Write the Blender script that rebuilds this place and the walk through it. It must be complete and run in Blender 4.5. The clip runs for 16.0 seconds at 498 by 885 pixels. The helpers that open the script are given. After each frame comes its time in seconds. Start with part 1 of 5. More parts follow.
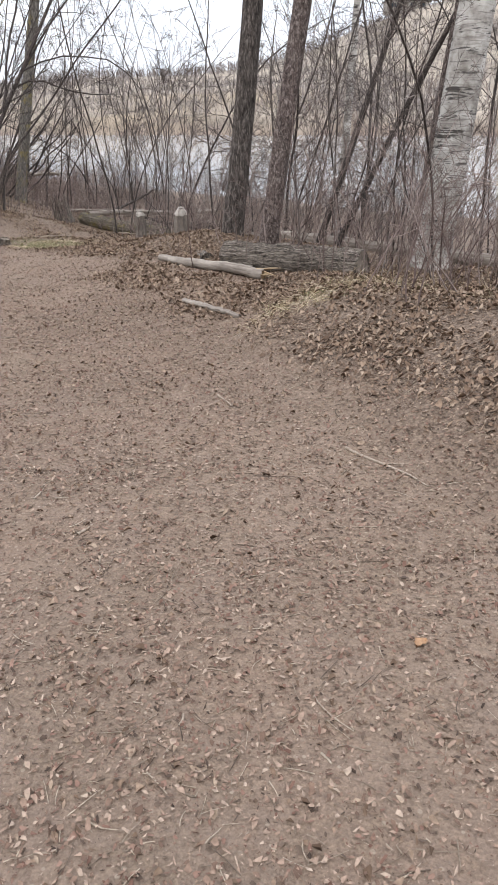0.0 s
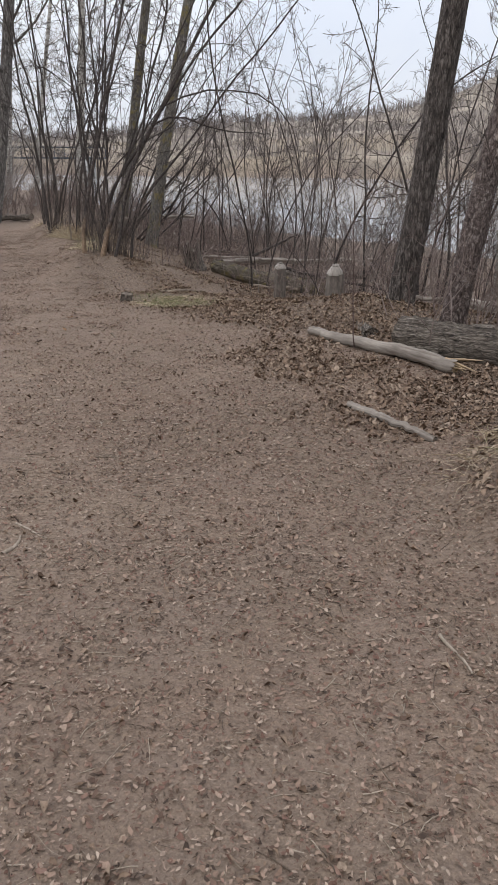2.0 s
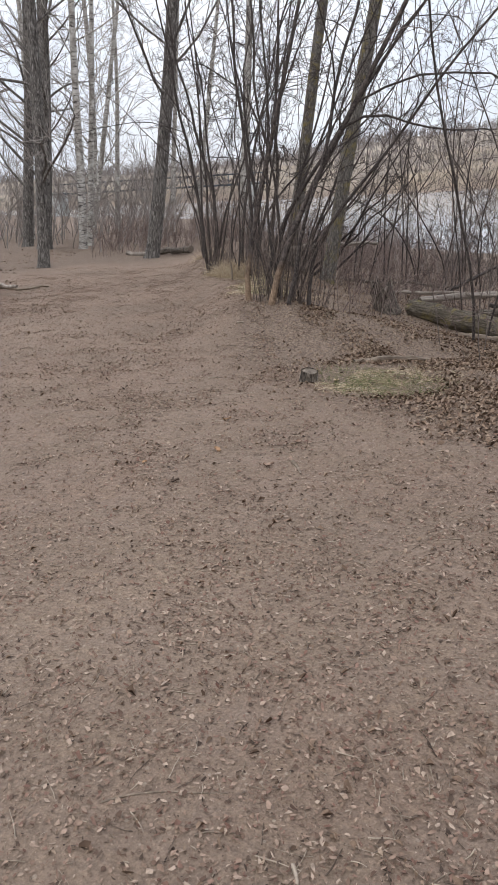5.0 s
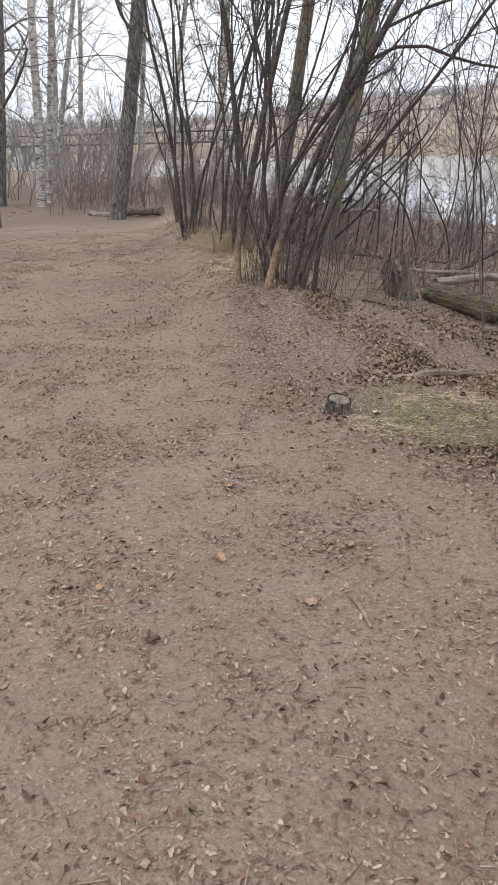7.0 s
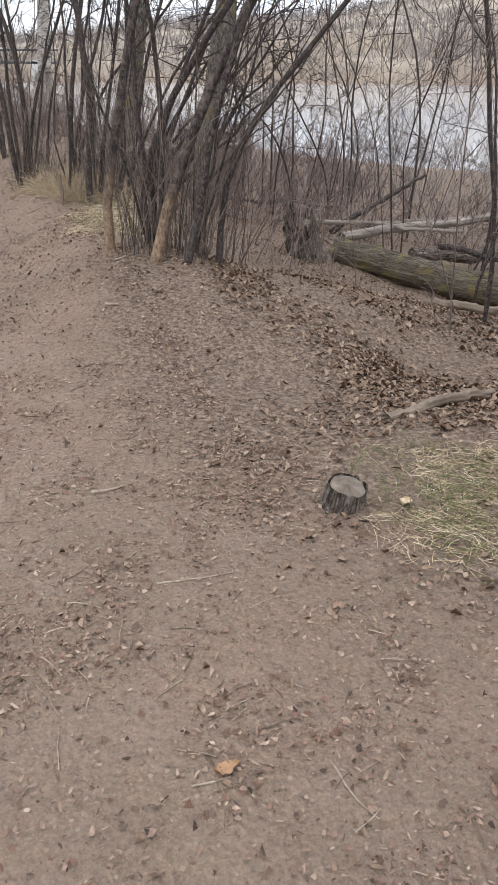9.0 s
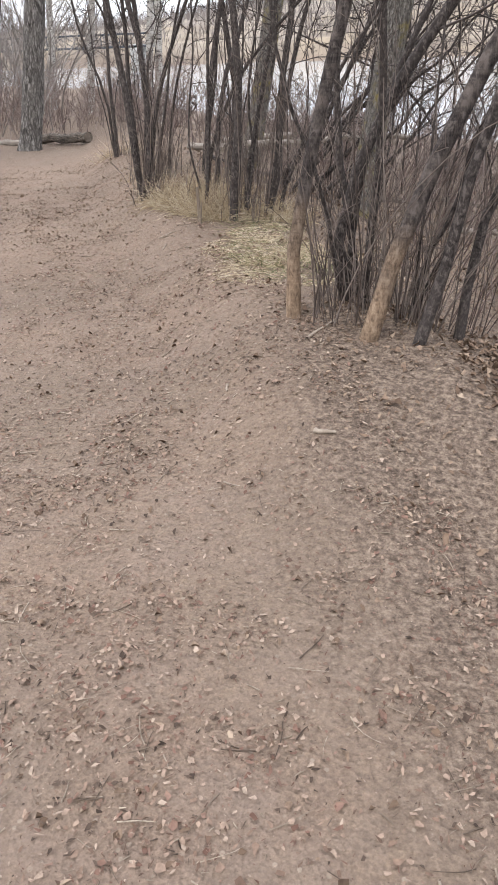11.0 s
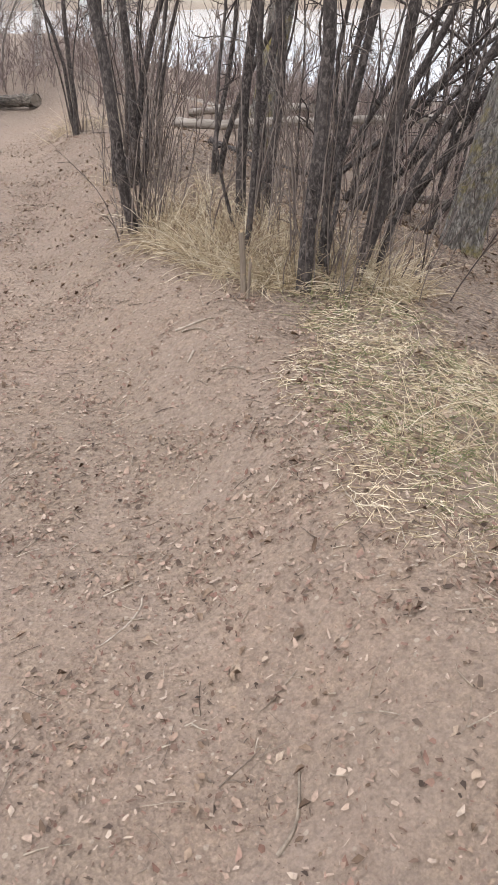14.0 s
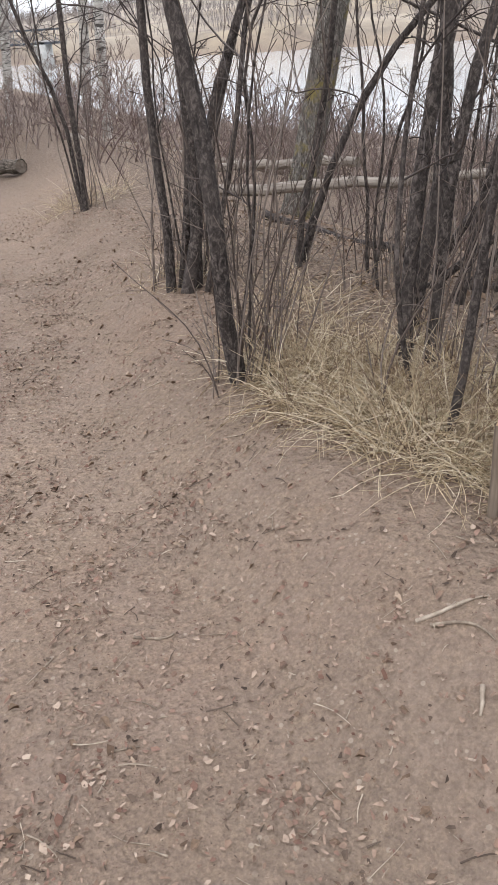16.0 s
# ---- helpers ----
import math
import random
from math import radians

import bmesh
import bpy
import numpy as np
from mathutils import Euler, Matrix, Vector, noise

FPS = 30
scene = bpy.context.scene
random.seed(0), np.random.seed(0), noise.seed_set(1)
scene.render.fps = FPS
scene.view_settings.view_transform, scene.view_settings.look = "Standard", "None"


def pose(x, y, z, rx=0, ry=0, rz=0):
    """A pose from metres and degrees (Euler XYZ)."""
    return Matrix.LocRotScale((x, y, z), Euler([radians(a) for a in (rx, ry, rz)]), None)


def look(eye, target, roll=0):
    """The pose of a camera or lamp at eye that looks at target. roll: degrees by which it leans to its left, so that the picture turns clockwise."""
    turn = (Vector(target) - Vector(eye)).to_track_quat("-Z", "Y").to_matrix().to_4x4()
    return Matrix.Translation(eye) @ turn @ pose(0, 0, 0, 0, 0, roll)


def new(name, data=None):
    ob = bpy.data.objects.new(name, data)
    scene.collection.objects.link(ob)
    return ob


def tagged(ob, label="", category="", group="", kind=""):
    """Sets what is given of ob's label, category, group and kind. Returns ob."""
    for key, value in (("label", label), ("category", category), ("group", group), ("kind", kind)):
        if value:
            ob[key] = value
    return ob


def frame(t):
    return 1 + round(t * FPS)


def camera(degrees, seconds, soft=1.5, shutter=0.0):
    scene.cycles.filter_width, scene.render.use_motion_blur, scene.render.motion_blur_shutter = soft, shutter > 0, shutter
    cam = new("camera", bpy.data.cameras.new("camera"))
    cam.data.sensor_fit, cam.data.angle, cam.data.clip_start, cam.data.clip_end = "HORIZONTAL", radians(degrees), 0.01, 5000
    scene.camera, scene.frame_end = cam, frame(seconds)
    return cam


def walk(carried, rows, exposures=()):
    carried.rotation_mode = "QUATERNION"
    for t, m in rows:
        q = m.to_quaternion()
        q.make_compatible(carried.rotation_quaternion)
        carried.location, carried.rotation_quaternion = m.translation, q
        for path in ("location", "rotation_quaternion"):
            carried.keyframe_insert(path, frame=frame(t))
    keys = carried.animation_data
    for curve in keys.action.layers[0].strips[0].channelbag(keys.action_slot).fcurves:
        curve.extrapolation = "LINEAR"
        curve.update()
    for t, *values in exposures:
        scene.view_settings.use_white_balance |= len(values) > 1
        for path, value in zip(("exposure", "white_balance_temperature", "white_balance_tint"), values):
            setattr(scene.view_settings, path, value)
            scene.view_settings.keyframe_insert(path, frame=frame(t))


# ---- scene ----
cam = camera(37.8, 16.0)
METRES, EYE, TILT, LEAN, TURN = 15.0, 1.4, -24.3, 0.0, 0.0
ROWS = [
    (0.0, 0.0, 0.0, 0.0, -0.0, 0.0, -0.0),
    (0.5, -0.006, 0.0304, 0.0137, -2.98, 1.46, 1.85),
    (1.0, -0.0146, 0.0591, 0.0246, -0.48, 2.07, -0.12),
    (1.5, -0.0235, 0.0874, 0.0364, 4.08, 2.47, -2.83),
    (2.0, -0.0311, 0.1156, 0.0491, 8.63, 2.59, -4.32),
    (2.5, -0.0389, 0.1449, 0.0624, 10.32, 2.94, -4.32),
    (3.0, -0.051, 0.1735, 0.0747, 12.91, 3.45, -3.94),
    (3.5, -0.0639, 0.2013, 0.0843, 16.35, 3.74, -3.94),
    (4.0, -0.0735, 0.2282, 0.0967, 18.84, 3.42, -4.92),
    (4.5, -0.09, 0.2575, 0.1097, 20.86, 3.18, -5.87),
    (7.0, -0.1629, 0.3819, 0.1593, 18.12, 0.41, -6.52),
    (7.5, -0.1779, 0.4059, 0.169, 15.53, -0.29, -6.58),
    (8.0, -0.1936, 0.4343, 0.1806, 12.93, -0.9, -6.45),
    (8.5, -0.2091, 0.4608, 0.1907, 9.2, -1.63, -5.21),
    (9.0, -0.2225, 0.4853, 0.199, 6.07, -3.44, -2.88),
    (9.5, -0.2352, 0.5077, 0.2082, 6.99, -5.16, -2.57),
    (10.0, -0.2552, 0.5344, 0.2225, 12.41, -5.41, -4.17),
    (12.5, -0.318, 0.6628, 0.2745, 11.91, -4.84, -1.76),
    (13.0, -0.3307, 0.6901, 0.2866, 8.64, -6.03, -0.85),
    (13.5, -0.342, 0.7172, 0.2972, 7.31, -7.84, -1.39),
    (14.0, -0.3629, 0.7404, 0.3079, 9.46, -8.15, -3.59),
    (14.5, -0.3807, 0.759, 0.3166, 12.9, -7.55, -4.26),
    (15.0, -0.3967, 0.7802, 0.3287, 15.07, -5.65, -3.15),
    (15.5, -0.4153, 0.8031, 0.3394, 14.38, -4.11, -1.92),
    (16.0, -0.426, 0.8254, 0.3453, 7.37, -5.43, 0.12),
]
EXPOSURES = [(0.0, 0.73), (0.5, 0.05), (1.0, -0.1), (1.5, 0.12), (3.0, 0.02), (3.5, 0.04), (4.5, 0.2), (7.0, 0.55), (9.0, 0.6), (10.0, 0.84), (12.5, 0.98), (14.0, 1.06), (15.0, 0.98), (16.0, 0.8)]
walk(cam, [(t, pose(0, 0, EYE, TILT, LEAN, TURN) @ pose(METRES * x, METRES * y, METRES * z, 90 + pitch, roll, yaw)) for t, x, y, z, yaw, pitch, roll in ROWS], EXPOSURES)

# ---- world and light: an overcast spring day ----
world = bpy.data.worlds.new("overcast")
scene.world = world
world.use_nodes = True
wn, wl = world.node_tree.nodes, world.node_tree.links
sky = wn.new("ShaderNodeTexSky")
sky.sky_type, sky.sun_disc = "NISHITA", False
sky.sun_elevation, sky.sun_rotation = radians(42), radians(200)
SKY_GAIN = 0.1
coord = wn.new("ShaderNodeTexCoord")
cloud = wn.new("ShaderNodeTexNoise")
cloud.inputs["Scale"].default_value, cloud.inputs["Detail"].default_value = 3.0, 5
tone = wn.new("ShaderNodeValToRGB")
tone.color_ramp.elements[0].color, tone.color_ramp.elements[0].position = (0.82, 0.885, 1.03, 1), 0.3
tone.color_ramp.elements[1].color, tone.color_ramp.elements[1].position = (1.025, 1.05, 1.13, 1), 0.7
# a thin overcast, brighter overhead than at its rim
split = wn.new("ShaderNodeSeparateXYZ")
rise = wn.new("ShaderNodeMapRange")
rise.inputs["From Min"].default_value, rise.inputs["From Max"].default_value = 0.0, 1.0
rise.inputs["To Min"].default_value, rise.inputs["To Max"].default_value = 7.4, 17.2
glow = wn.new("ShaderNodeMix")
glow.data_type, glow.blend_type = "RGBA", "MULTIPLY"
glow.inputs[0].default_value = 1.0
mixer = wn.new("ShaderNodeMix")
mixer.data_type = "RGBA"
mixer.inputs[0].default_value = 0.92
wl.new(coord.outputs["Generated"], cloud.inputs["Vector"])
wl.new(coord.outputs["Generated"], split.inputs[0])
wl.new(split.outputs["Z"], rise.inputs["Value"])
wl.new(cloud.outputs[0], tone.inputs[0])
wl.new(tone.outputs[0], glow.inputs[6])
wl.new(rise.outputs[0], glow.inputs[7])
wl.new(sky.outputs[0], mixer.inputs[6])
wl.new(glow.outputs[2], mixer.inputs[7])
wl.new(mixer.outputs[2], wn["Background"].inputs[0])
wn["Background"].inputs[1].default_value = SKY_GAIN

sun = new("sun", bpy.data.lights.new("sun", "SUN"))
sun.data.energy, sun.data.angle, sun.data.color = 0.6, radians(25), (1, 0.96, 0.9)
sun.matrix_world = look((0, 0, 30), (8, 18, 0))


# ---- materials ----
class Nodes:
    """A small hand for building node materials."""

    def __init__(self, name, rough=0.85, metal=0.0):
        self.mat = bpy.data.materials.new(name)
        self.mat.use_nodes = True
        self.t = self.mat.node_tree
        self.b = self.t.nodes["Principled BSDF"]
        self.b.inputs["Roughness"].default_value = rough
        self.b.inputs["Metallic"].default_value = metal
        self.b.inputs["Specular IOR Level"].default_value = 0.25
        self.tc = self.t.nodes.new("ShaderNodeTexCoord")

    def put(self, socket, value):
        if isinstance(value, bpy.types.NodeSocket):
            self.t.links.new(value, socket)
        else:
            socket.default_value = value

    def place(self, scale=(1, 1, 1), which="Object"):
        m = self.t.nodes.new("ShaderNodeMapping")
        m.inputs["Scale"].default_value = scale
        self.t.links.new(self.tc.outputs[which], m.inputs[0])
        return m.outputs[0]

    def noise(self, vec, scale, detail=4.0, rough=0.6, twist=0.0):
        n = self.t.nodes.new("ShaderNodeTexNoise")
        self.put(n.inputs["Vector"], vec)
        n.inputs["Scale"].default_value, n.inputs["Detail"].default_value = scale, detail
        n.inputs["Roughness"].default_value, n.inputs["Distortion"].default_value = rough, twist
        return n.outputs[0]

    def noise_rgb(self, vec, scale):
        n = self.t.nodes.new("ShaderNodeTexNoise")
        self.put(n.inputs["Vector"], vec)
        n.inputs["Scale"].default_value = scale
        return n.outputs["Color"]

    def cells(self, vec, scale, feature="F1", out=0):
        n = self.t.nodes.new("ShaderNodeTexVoronoi")
        n.feature = feature
        self.put(n.inputs["Vector"], vec)
        n.inputs["Scale"].default_value = scale
        return n.outputs[out]

    def ramp(self, fac, *stops):
        n = self.t.nodes.new("ShaderNodeValToRGB")
        e = n.color_ramp.elements
        while len(e) < len(stops):
            e.new(0.5)
        for el, (p, c) in zip(e, stops):
            el.position, el.color = p, (*c, 1) if len(c) == 3 else c
        self.put(n.inputs[0], fac)
        return n.outputs[0]

    def mix(self, fac, a, b, mode="MIX"):
        n = self.t.nodes.new("ShaderNodeMix")
        n.data_type, n.blend_type = "RGBA", mode
        self.put(n.inputs[0], fac)
        self.put(n.inputs[6], a)
        self.put(n.inputs[7], b)
        return n.outputs[2]

    def math(self, op, a, b=0.0):
        n = self.t.nodes.new("ShaderNodeMath")
        n.operation = op
        self.put(n.inputs[0], a)
        self.put(n.inputs[1], b)
        return n.outputs[0]

    def island(self):
        return self.t.nodes.new("ShaderNodeNewGeometry").outputs["Random Per Island"]

    def each(self):
        return self.t.nodes.new("ShaderNodeObjectInfo").outputs["Random"]

    def bump(self, height, strength, dist):
        n = self.t.nodes.new("ShaderNodeBump")
        n.inputs["Strength"].default_value, n.inputs["Distance"].default_value = strength, dist
        self.put(n.inputs["Height"], height)
        self.t.links.new(n.outputs[0], self.b.inputs["Normal"])

    def done(self, colour):
        self.put(self.b.inputs["Base Color"], colour if isinstance(colour, bpy.types.NodeSocket) else (*colour, 1))
        return self.mat


def c4(*c):
    return (*c, 1.0)


def make_dirt():
    m = Nodes("trodden_earth", 0.95)
    v = m.place()
    big = m.noise(v, 0.55, 3, 0.6)
    mid = m.noise(v, 3.5, 5, 0.65)
    fine = m.noise(v, 60, 6, 0.75)
    grit = m.cells(v, 85)
    base = m.ramp(big, (0.3, (0.208, 0.153, 0.114)), (0.5, (0.256, 0.187, 0.138)), (0.72, (0.328, 0.247, 0.181)))
    red = m.ramp(m.noise(v, 1.1, 5, 0.65), (0.46, (0, 0, 0)), (0.64, (0.45, 0.45, 0.45)))
    base = m.mix(red, base, c4(0.252, 0.165, 0.122))
    damp = m.ramp(m.noise(m.place((1.3, 1.3, 1)), 1.7, 5, 0.65), (0.52, (0, 0, 0)), (0.64, (0.5, 0.5, 0.5)))
    base = m.mix(damp, base, c4(0.224, 0.168, 0.13))
    for size, low, high in ((34, 0.95, 1.04), (130, 0.87, 1.08), (260, 0.86, 1.09)):
        cell = m.t.nodes.new("ShaderNodeSeparateColor")
        m.put(cell.inputs[0], m.cells(v, size, out=1))
        base = m.mix(1.0, base, m.ramp(cell.outputs[0], (0.1, (low, low, low)), (0.55, (1.0, 1.0, 1.0)), (0.95, (high, high, high * 0.98))), "MULTIPLY")
    base = m.mix(m.ramp(mid, (0.45, (0, 0, 0)), (0.7, (0.6, 0.6, 0.6))), base, c4(0.27, 0.2, 0.155))
    # dark tone where the fine noise dips, painting shade into small gaps
    base = m.mix(m.ramp(fine, (0.34, (0.6, 0.6, 0.6)), (0.56, (0, 0, 0))), base, c4(0.15, 0.106, 0.078))
    specks = m.ramp(m.cells(v, 60, out=1), (0.80, (0, 0, 0)), (0.86, (0.7, 0.7, 0.7)))
    near = m.ramp(m.cells(v, 60), (0.28, (1, 1, 1)), (0.4, (0, 0, 0)))
    base = m.mix(m.mix(1.0, specks, near, "MULTIPLY"), base, c4(0.36, 0.29, 0.22))
    reg = m.t.nodes.new("ShaderNodeVertexColor")
    reg.layer_name = "cover"
    parts = m.t.nodes.new("ShaderNodeSeparateColor")
    m.t.links.new(reg.outputs[0], parts.inputs[0])
    duff = m.ramp(m.noise(v, 42, 6, 0.8), (0.36, (0.06, 0.042, 0.03)), (0.5, (0.17, 0.122, 0.09)), (0.64, (0.32, 0.245, 0.182)))
    base = m.mix(parts.outputs[0], base, duff)
    straw = m.ramp(m.noise(m.place((1, 1, 1)), 0.06, 5, 0.7), (0.38, (0.15, 0.12, 0.096)), (0.62, (0.31, 0.25, 0.175)))
    base = m.mix(parts.outputs[1], base, straw)
    slope = m.ramp(m.noise(v, 0.09, 6, 0.7), (0.38, (0.19, 0.158, 0.132)), (0.6, (0.37, 0.315, 0.245)))
    base = m.mix(parts.outputs[2], base, slope)
    h = m.math("ADD", m.math("MULTIPLY", fine, 0.5), m.math("MULTIPLY", grit, 0.3))
    h = m.math("ADD", h, m.math("MULTIPLY", m.cells(v, 38), 0.6))
    h = m.math("ADD", h, m.math("MULTIPLY", m.noise(v, 13, 4, 0.6), 1.3))
    m.bump(m.math("ADD", h, m.math("MULTIPLY", mid, 0.8)), 0.95, 0.021)
    return m.done(base)


def make_bark(name, dark, mid, pale, scale=14.0, stretch=0.16, depth=0.02, lichen=None, strength=0.8, crack=0.6):
    m = Nodes(name, 0.92)
    v = m.place((1, 1, stretch))
    bend = m.mix(0.06, v, m.noise_rgb(m.place((1, 1, stretch)), scale * 0.9), "ADD")
    plate = m.ramp(m.cells(bend, scale * 1.7, "DISTANCE_TO_EDGE"), (0.0, (1 - crack,) * 3), (0.16, (1, 1, 1)))
    ridge = m.noise(v, scale * 1.6, 6, 0.7, 0.6)
    blot = m.noise(m.place(), 3.0, 4, 0.6)
    col = m.ramp(ridge, (0.37, dark), (0.5, mid), (0.63, pale))
    col = m.mix(m.ramp(blot, (0.4, (0, 0, 0)), (0.7, (0.5, 0.5, 0.5))), col, c4(*[0.6 * a + 0.4 * b for a, b in zip(mid, pale)]))
    col = m.mix(plate, c4(*dark), col)
    if lichen:
        patch = m.noise(m.place(), 5.5, 6, 0.7)
        col = m.mix(m.ramp(patch, (0.51, (0, 0, 0)), (0.66, (0.8, 0.8, 0.8))), col, c4(*lichen))
    m.bump(m.math("ADD", ridge, m.math("MULTIPLY", plate, 0.6)), strength, depth * 0.6)
    return m.done(col)


def make_aspen():
    m = Nodes("pale_smooth_bark", 0.8)
    v = m.place((1, 1, 1))
    cloudy = m.noise(v, 5, 5, 0.65)
    col = m.ramp(cloudy, (0.34, (0.2, 0.178, 0.152)), (0.5, (0.40, 0.372, 0.33)), (0.68, (0.58, 0.55, 0.5)))
    scars = m.noise(m.place((1.2, 1.2, 7)), 3.4, 4, 0.6, 0.8)
    col = m.mix(m.ramp(scars, (0.38, (0.95, 0.95, 0.95)), (0.46, (0, 0, 0))), col, c4(0.04, 0.034, 0.03))
    lines = m.noise(m.place((0.8, 0.8, 16)), 3.5, 3, 0.6)
    col = m.mix(m.ramp(lines, (0.34, (0.55, 0.55, 0.55)), (0.46, (0, 0, 0))), col, c4(0.13, 0.11, 0.095))
    m.bump(m.math("ADD", scars, m.math("MULTIPLY", lines, 0.6)), 0.6, 0.012)
    return m.done(col)


def make_twig(name, a, b, c):
    m = Nodes(name, 0.85)
    return m.done(m.mix(m.ramp(m.noise(m.place(), 9, 3), (0.35, (0, 0, 0)), (0.65, (0.5, 0.5, 0.5))),
                        m.ramp(m.island(), (0.0, a), (0.5, b), (1.0, c)), c4(*[0.6 * k for k in a])))


def make_leaf(name, *cols):
    m = Nodes(name, 0.8)
    col = m.ramp(m.island(), *[(i / (len(cols) - 1), c) for i, c in enumerate(cols)])
    col = m.mix(m.ramp(m.noise(m.place(), 60, 4), (0.35, (0.45, 0.45, 0.45)), (0.6, (0, 0, 0))), col, c4(*[0.5 * k for k in cols[0]]))
    return m.done(col)


def make_wood(name, dark, mid, pale, scale=30.0, stretch=0.05):
    m = Nodes(name, 0.85)
    g = m.noise(m.place((1, 1, stretch)), scale, 5, 0.6, 0.3)
    blot = m.noise(m.place(), 4, 4, 0.6)
    col = m.ramp(g, (0.3, dark), (0.5, mid), (0.7, pale))
    col = m.mix(m.ramp(blot, (0.35, (0.5, 0.5, 0.5)), (0.6, (0, 0, 0))), col, c4(*dark))
    m.bump(g, 0.6, 0.006)
    return m.done(col)


def make_water():
    m = Nodes("river_water", 0.08)
    m.b.inputs["Specular IOR Level"].default_value = 0.5
    m.b.inputs["IOR"].default_value = 1.33
    w = m.noise(m.place((1, 1, 1)), 1.6, 4, 0.6)
    m.bump(w, 0.2, 0.03)
    # pale base colour adds sky brightness to what the surface reflects
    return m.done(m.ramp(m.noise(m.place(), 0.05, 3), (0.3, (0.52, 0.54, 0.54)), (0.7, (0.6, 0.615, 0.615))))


DIRT = make_dirt()
FURROW = make_bark("furrowed_grey_brown_bark", (0.024, 0.019, 0.016), (0.11, 0.09, 0.077), (0.26, 0.224, 0.195), 26, 0.26, 0.07)
FURROW_RED = make_bark("flaky_reddish_bark", (0.03, 0.021, 0.018), (0.135, 0.1, 0.086), (0.36, 0.30, 0.265), 22, 0.6, 0.05)
MOSSBARK = make_bark("grey_bark_with_lichen", (0.05, 0.043, 0.036), (0.17, 0.15, 0.128), (0.33, 0.3, 0.262), 30, 0.3, 0.05, (0.25, 0.195, 0.055))
MOTTLED = make_bark("mottled_poplar_bark", (0.03, 0.026, 0.023), (0.13, 0.115, 0.1), (0.36, 0.33, 0.3), 18, 0.24, 0.06)
WILLOW = make_bark("willow_bark", (0.016, 0.013, 0.011), (0.05, 0.04, 0.035), (0.14, 0.116, 0.102), 40, 0.6, 0.014, crack=0.15)


def make_gnawed():
    """Dark willow bark, rubbed and gnawed to brown near the foot."""
    m = Nodes("willow_bark_gnawed_at_the_foot", 0.9)
    ridge = m.mix(0.2, m.noise(m.place((1, 1, 0.4)), 60, 6, 0.7, 0.4), m.noise(m.place((0.5, 0.5, 5)), 26, 4, 0.6))
    mottle = m.noise(m.place(), 11, 5, 0.7)
    dark = m.ramp(ridge, (0.38, (0.014, 0.011, 0.01)), (0.5, (0.05, 0.04, 0.035)), (0.62, (0.13, 0.108, 0.095)))
    brown = m.ramp(ridge, (0.34, (0.085, 0.057, 0.038)), (0.5, (0.25, 0.172, 0.112)), (0.64, (0.36, 0.265, 0.182)))
    part_z = m.t.nodes.new("ShaderNodeSeparateXYZ")
    m.t.links.new(m.place(), part_z.inputs[0])
    edge = m.math("ADD", part_z.outputs["Z"], m.math("MULTIPLY", m.noise(m.place(), 4, 4), 0.7))
    dark = m.mix(m.ramp(mottle, (0.48, (0, 0, 0)), (0.66, (0.7, 0.7, 0.7))), dark, c4(0.15, 0.122, 0.104))
    col = m.mix(m.ramp(edge, (0.6, (1, 1, 1)), (0.95, (0, 0, 0))), dark, brown)
    m.bump(ridge, 0.9, 0.012)
    return m.done(col)


GNAWED = make_gnawed()
ASPEN = make_aspen()
LOGBARK = make_bark("weathered_log_bark", (0.02, 0.016, 0.012), (0.17, 0.138, 0.11), (0.34, 0.29, 0.238), 30, 0.13, 0.08, crack=0.55)
MOSSLOG = make_bark("mossy_log_wood", (0.03, 0.024, 0.018), (0.11, 0.09, 0.066), (0.22, 0.185, 0.14), 34, 0.1, 0.05, (0.21, 0.165, 0.05), crack=0.3)
GREYWOOD = make_wood("barkless_grey_wood", (0.13, 0.105, 0.085), (0.27, 0.23, 0.19), (0.40, 0.35, 0.29))
FRESHWOOD = make_wood("pale_broken_wood", (0.28, 0.19, 0.11), (0.46, 0.34, 0.21), (0.58, 0.46, 0.32))
PALEWOOD = make_wood("gnawed_pale_wood", (0.22, 0.19, 0.16), (0.38, 0.34, 0.29), (0.5, 0.455, 0.4), 26, 0.3)
STUBWOOD = make_wood("weathered_stump_wood", (0.08, 0.065, 0.053), (0.17, 0.142, 0.118), (0.29, 0.25, 0.21), 26, 0.25)
ENDGRAIN = make_wood("cut_end_grain", (0.11, 0.088, 0.068), (0.19, 0.155, 0.122), (0.27, 0.225, 0.18), 18, 0.6)
STICK = make_wood("dry_stick", (0.10, 0.075, 0.055), (0.20, 0.155, 0.115), (0.33, 0.265, 0.20), 40, 0.05)
STICK_PALE = make_wood("bleached_stick", (0.2, 0.155, 0.115), (0.32, 0.26, 0.2), (0.43, 0.365, 0.29), 40, 0.05)
TWIG = make_twig("brown_twigs", (0.06, 0.046, 0.039), (0.14, 0.112, 0.096), (0.27, 0.224, 0.194))
TWIG_RED = make_twig("reddish_twigs", (0.12, 0.08, 0.068), (0.22, 0.165, 0.142), (0.36, 0.29, 0.25))
TWIG_GREY = make_twig("grey_twigs", (0.17, 0.145, 0.126), (0.26, 0.225, 0.2), (0.36, 0.32, 0.288))
TWIG_DARK = make_twig("dark_willow_twigs", (0.032, 0.025, 0.022), (0.066, 0.052, 0.046), (0.115, 0.093, 0.083))
TWIG_SHOOT = make_twig("basal_shoots", (0.07, 0.052, 0.043), (0.15, 0.116, 0.096), (0.26, 0.21, 0.176))
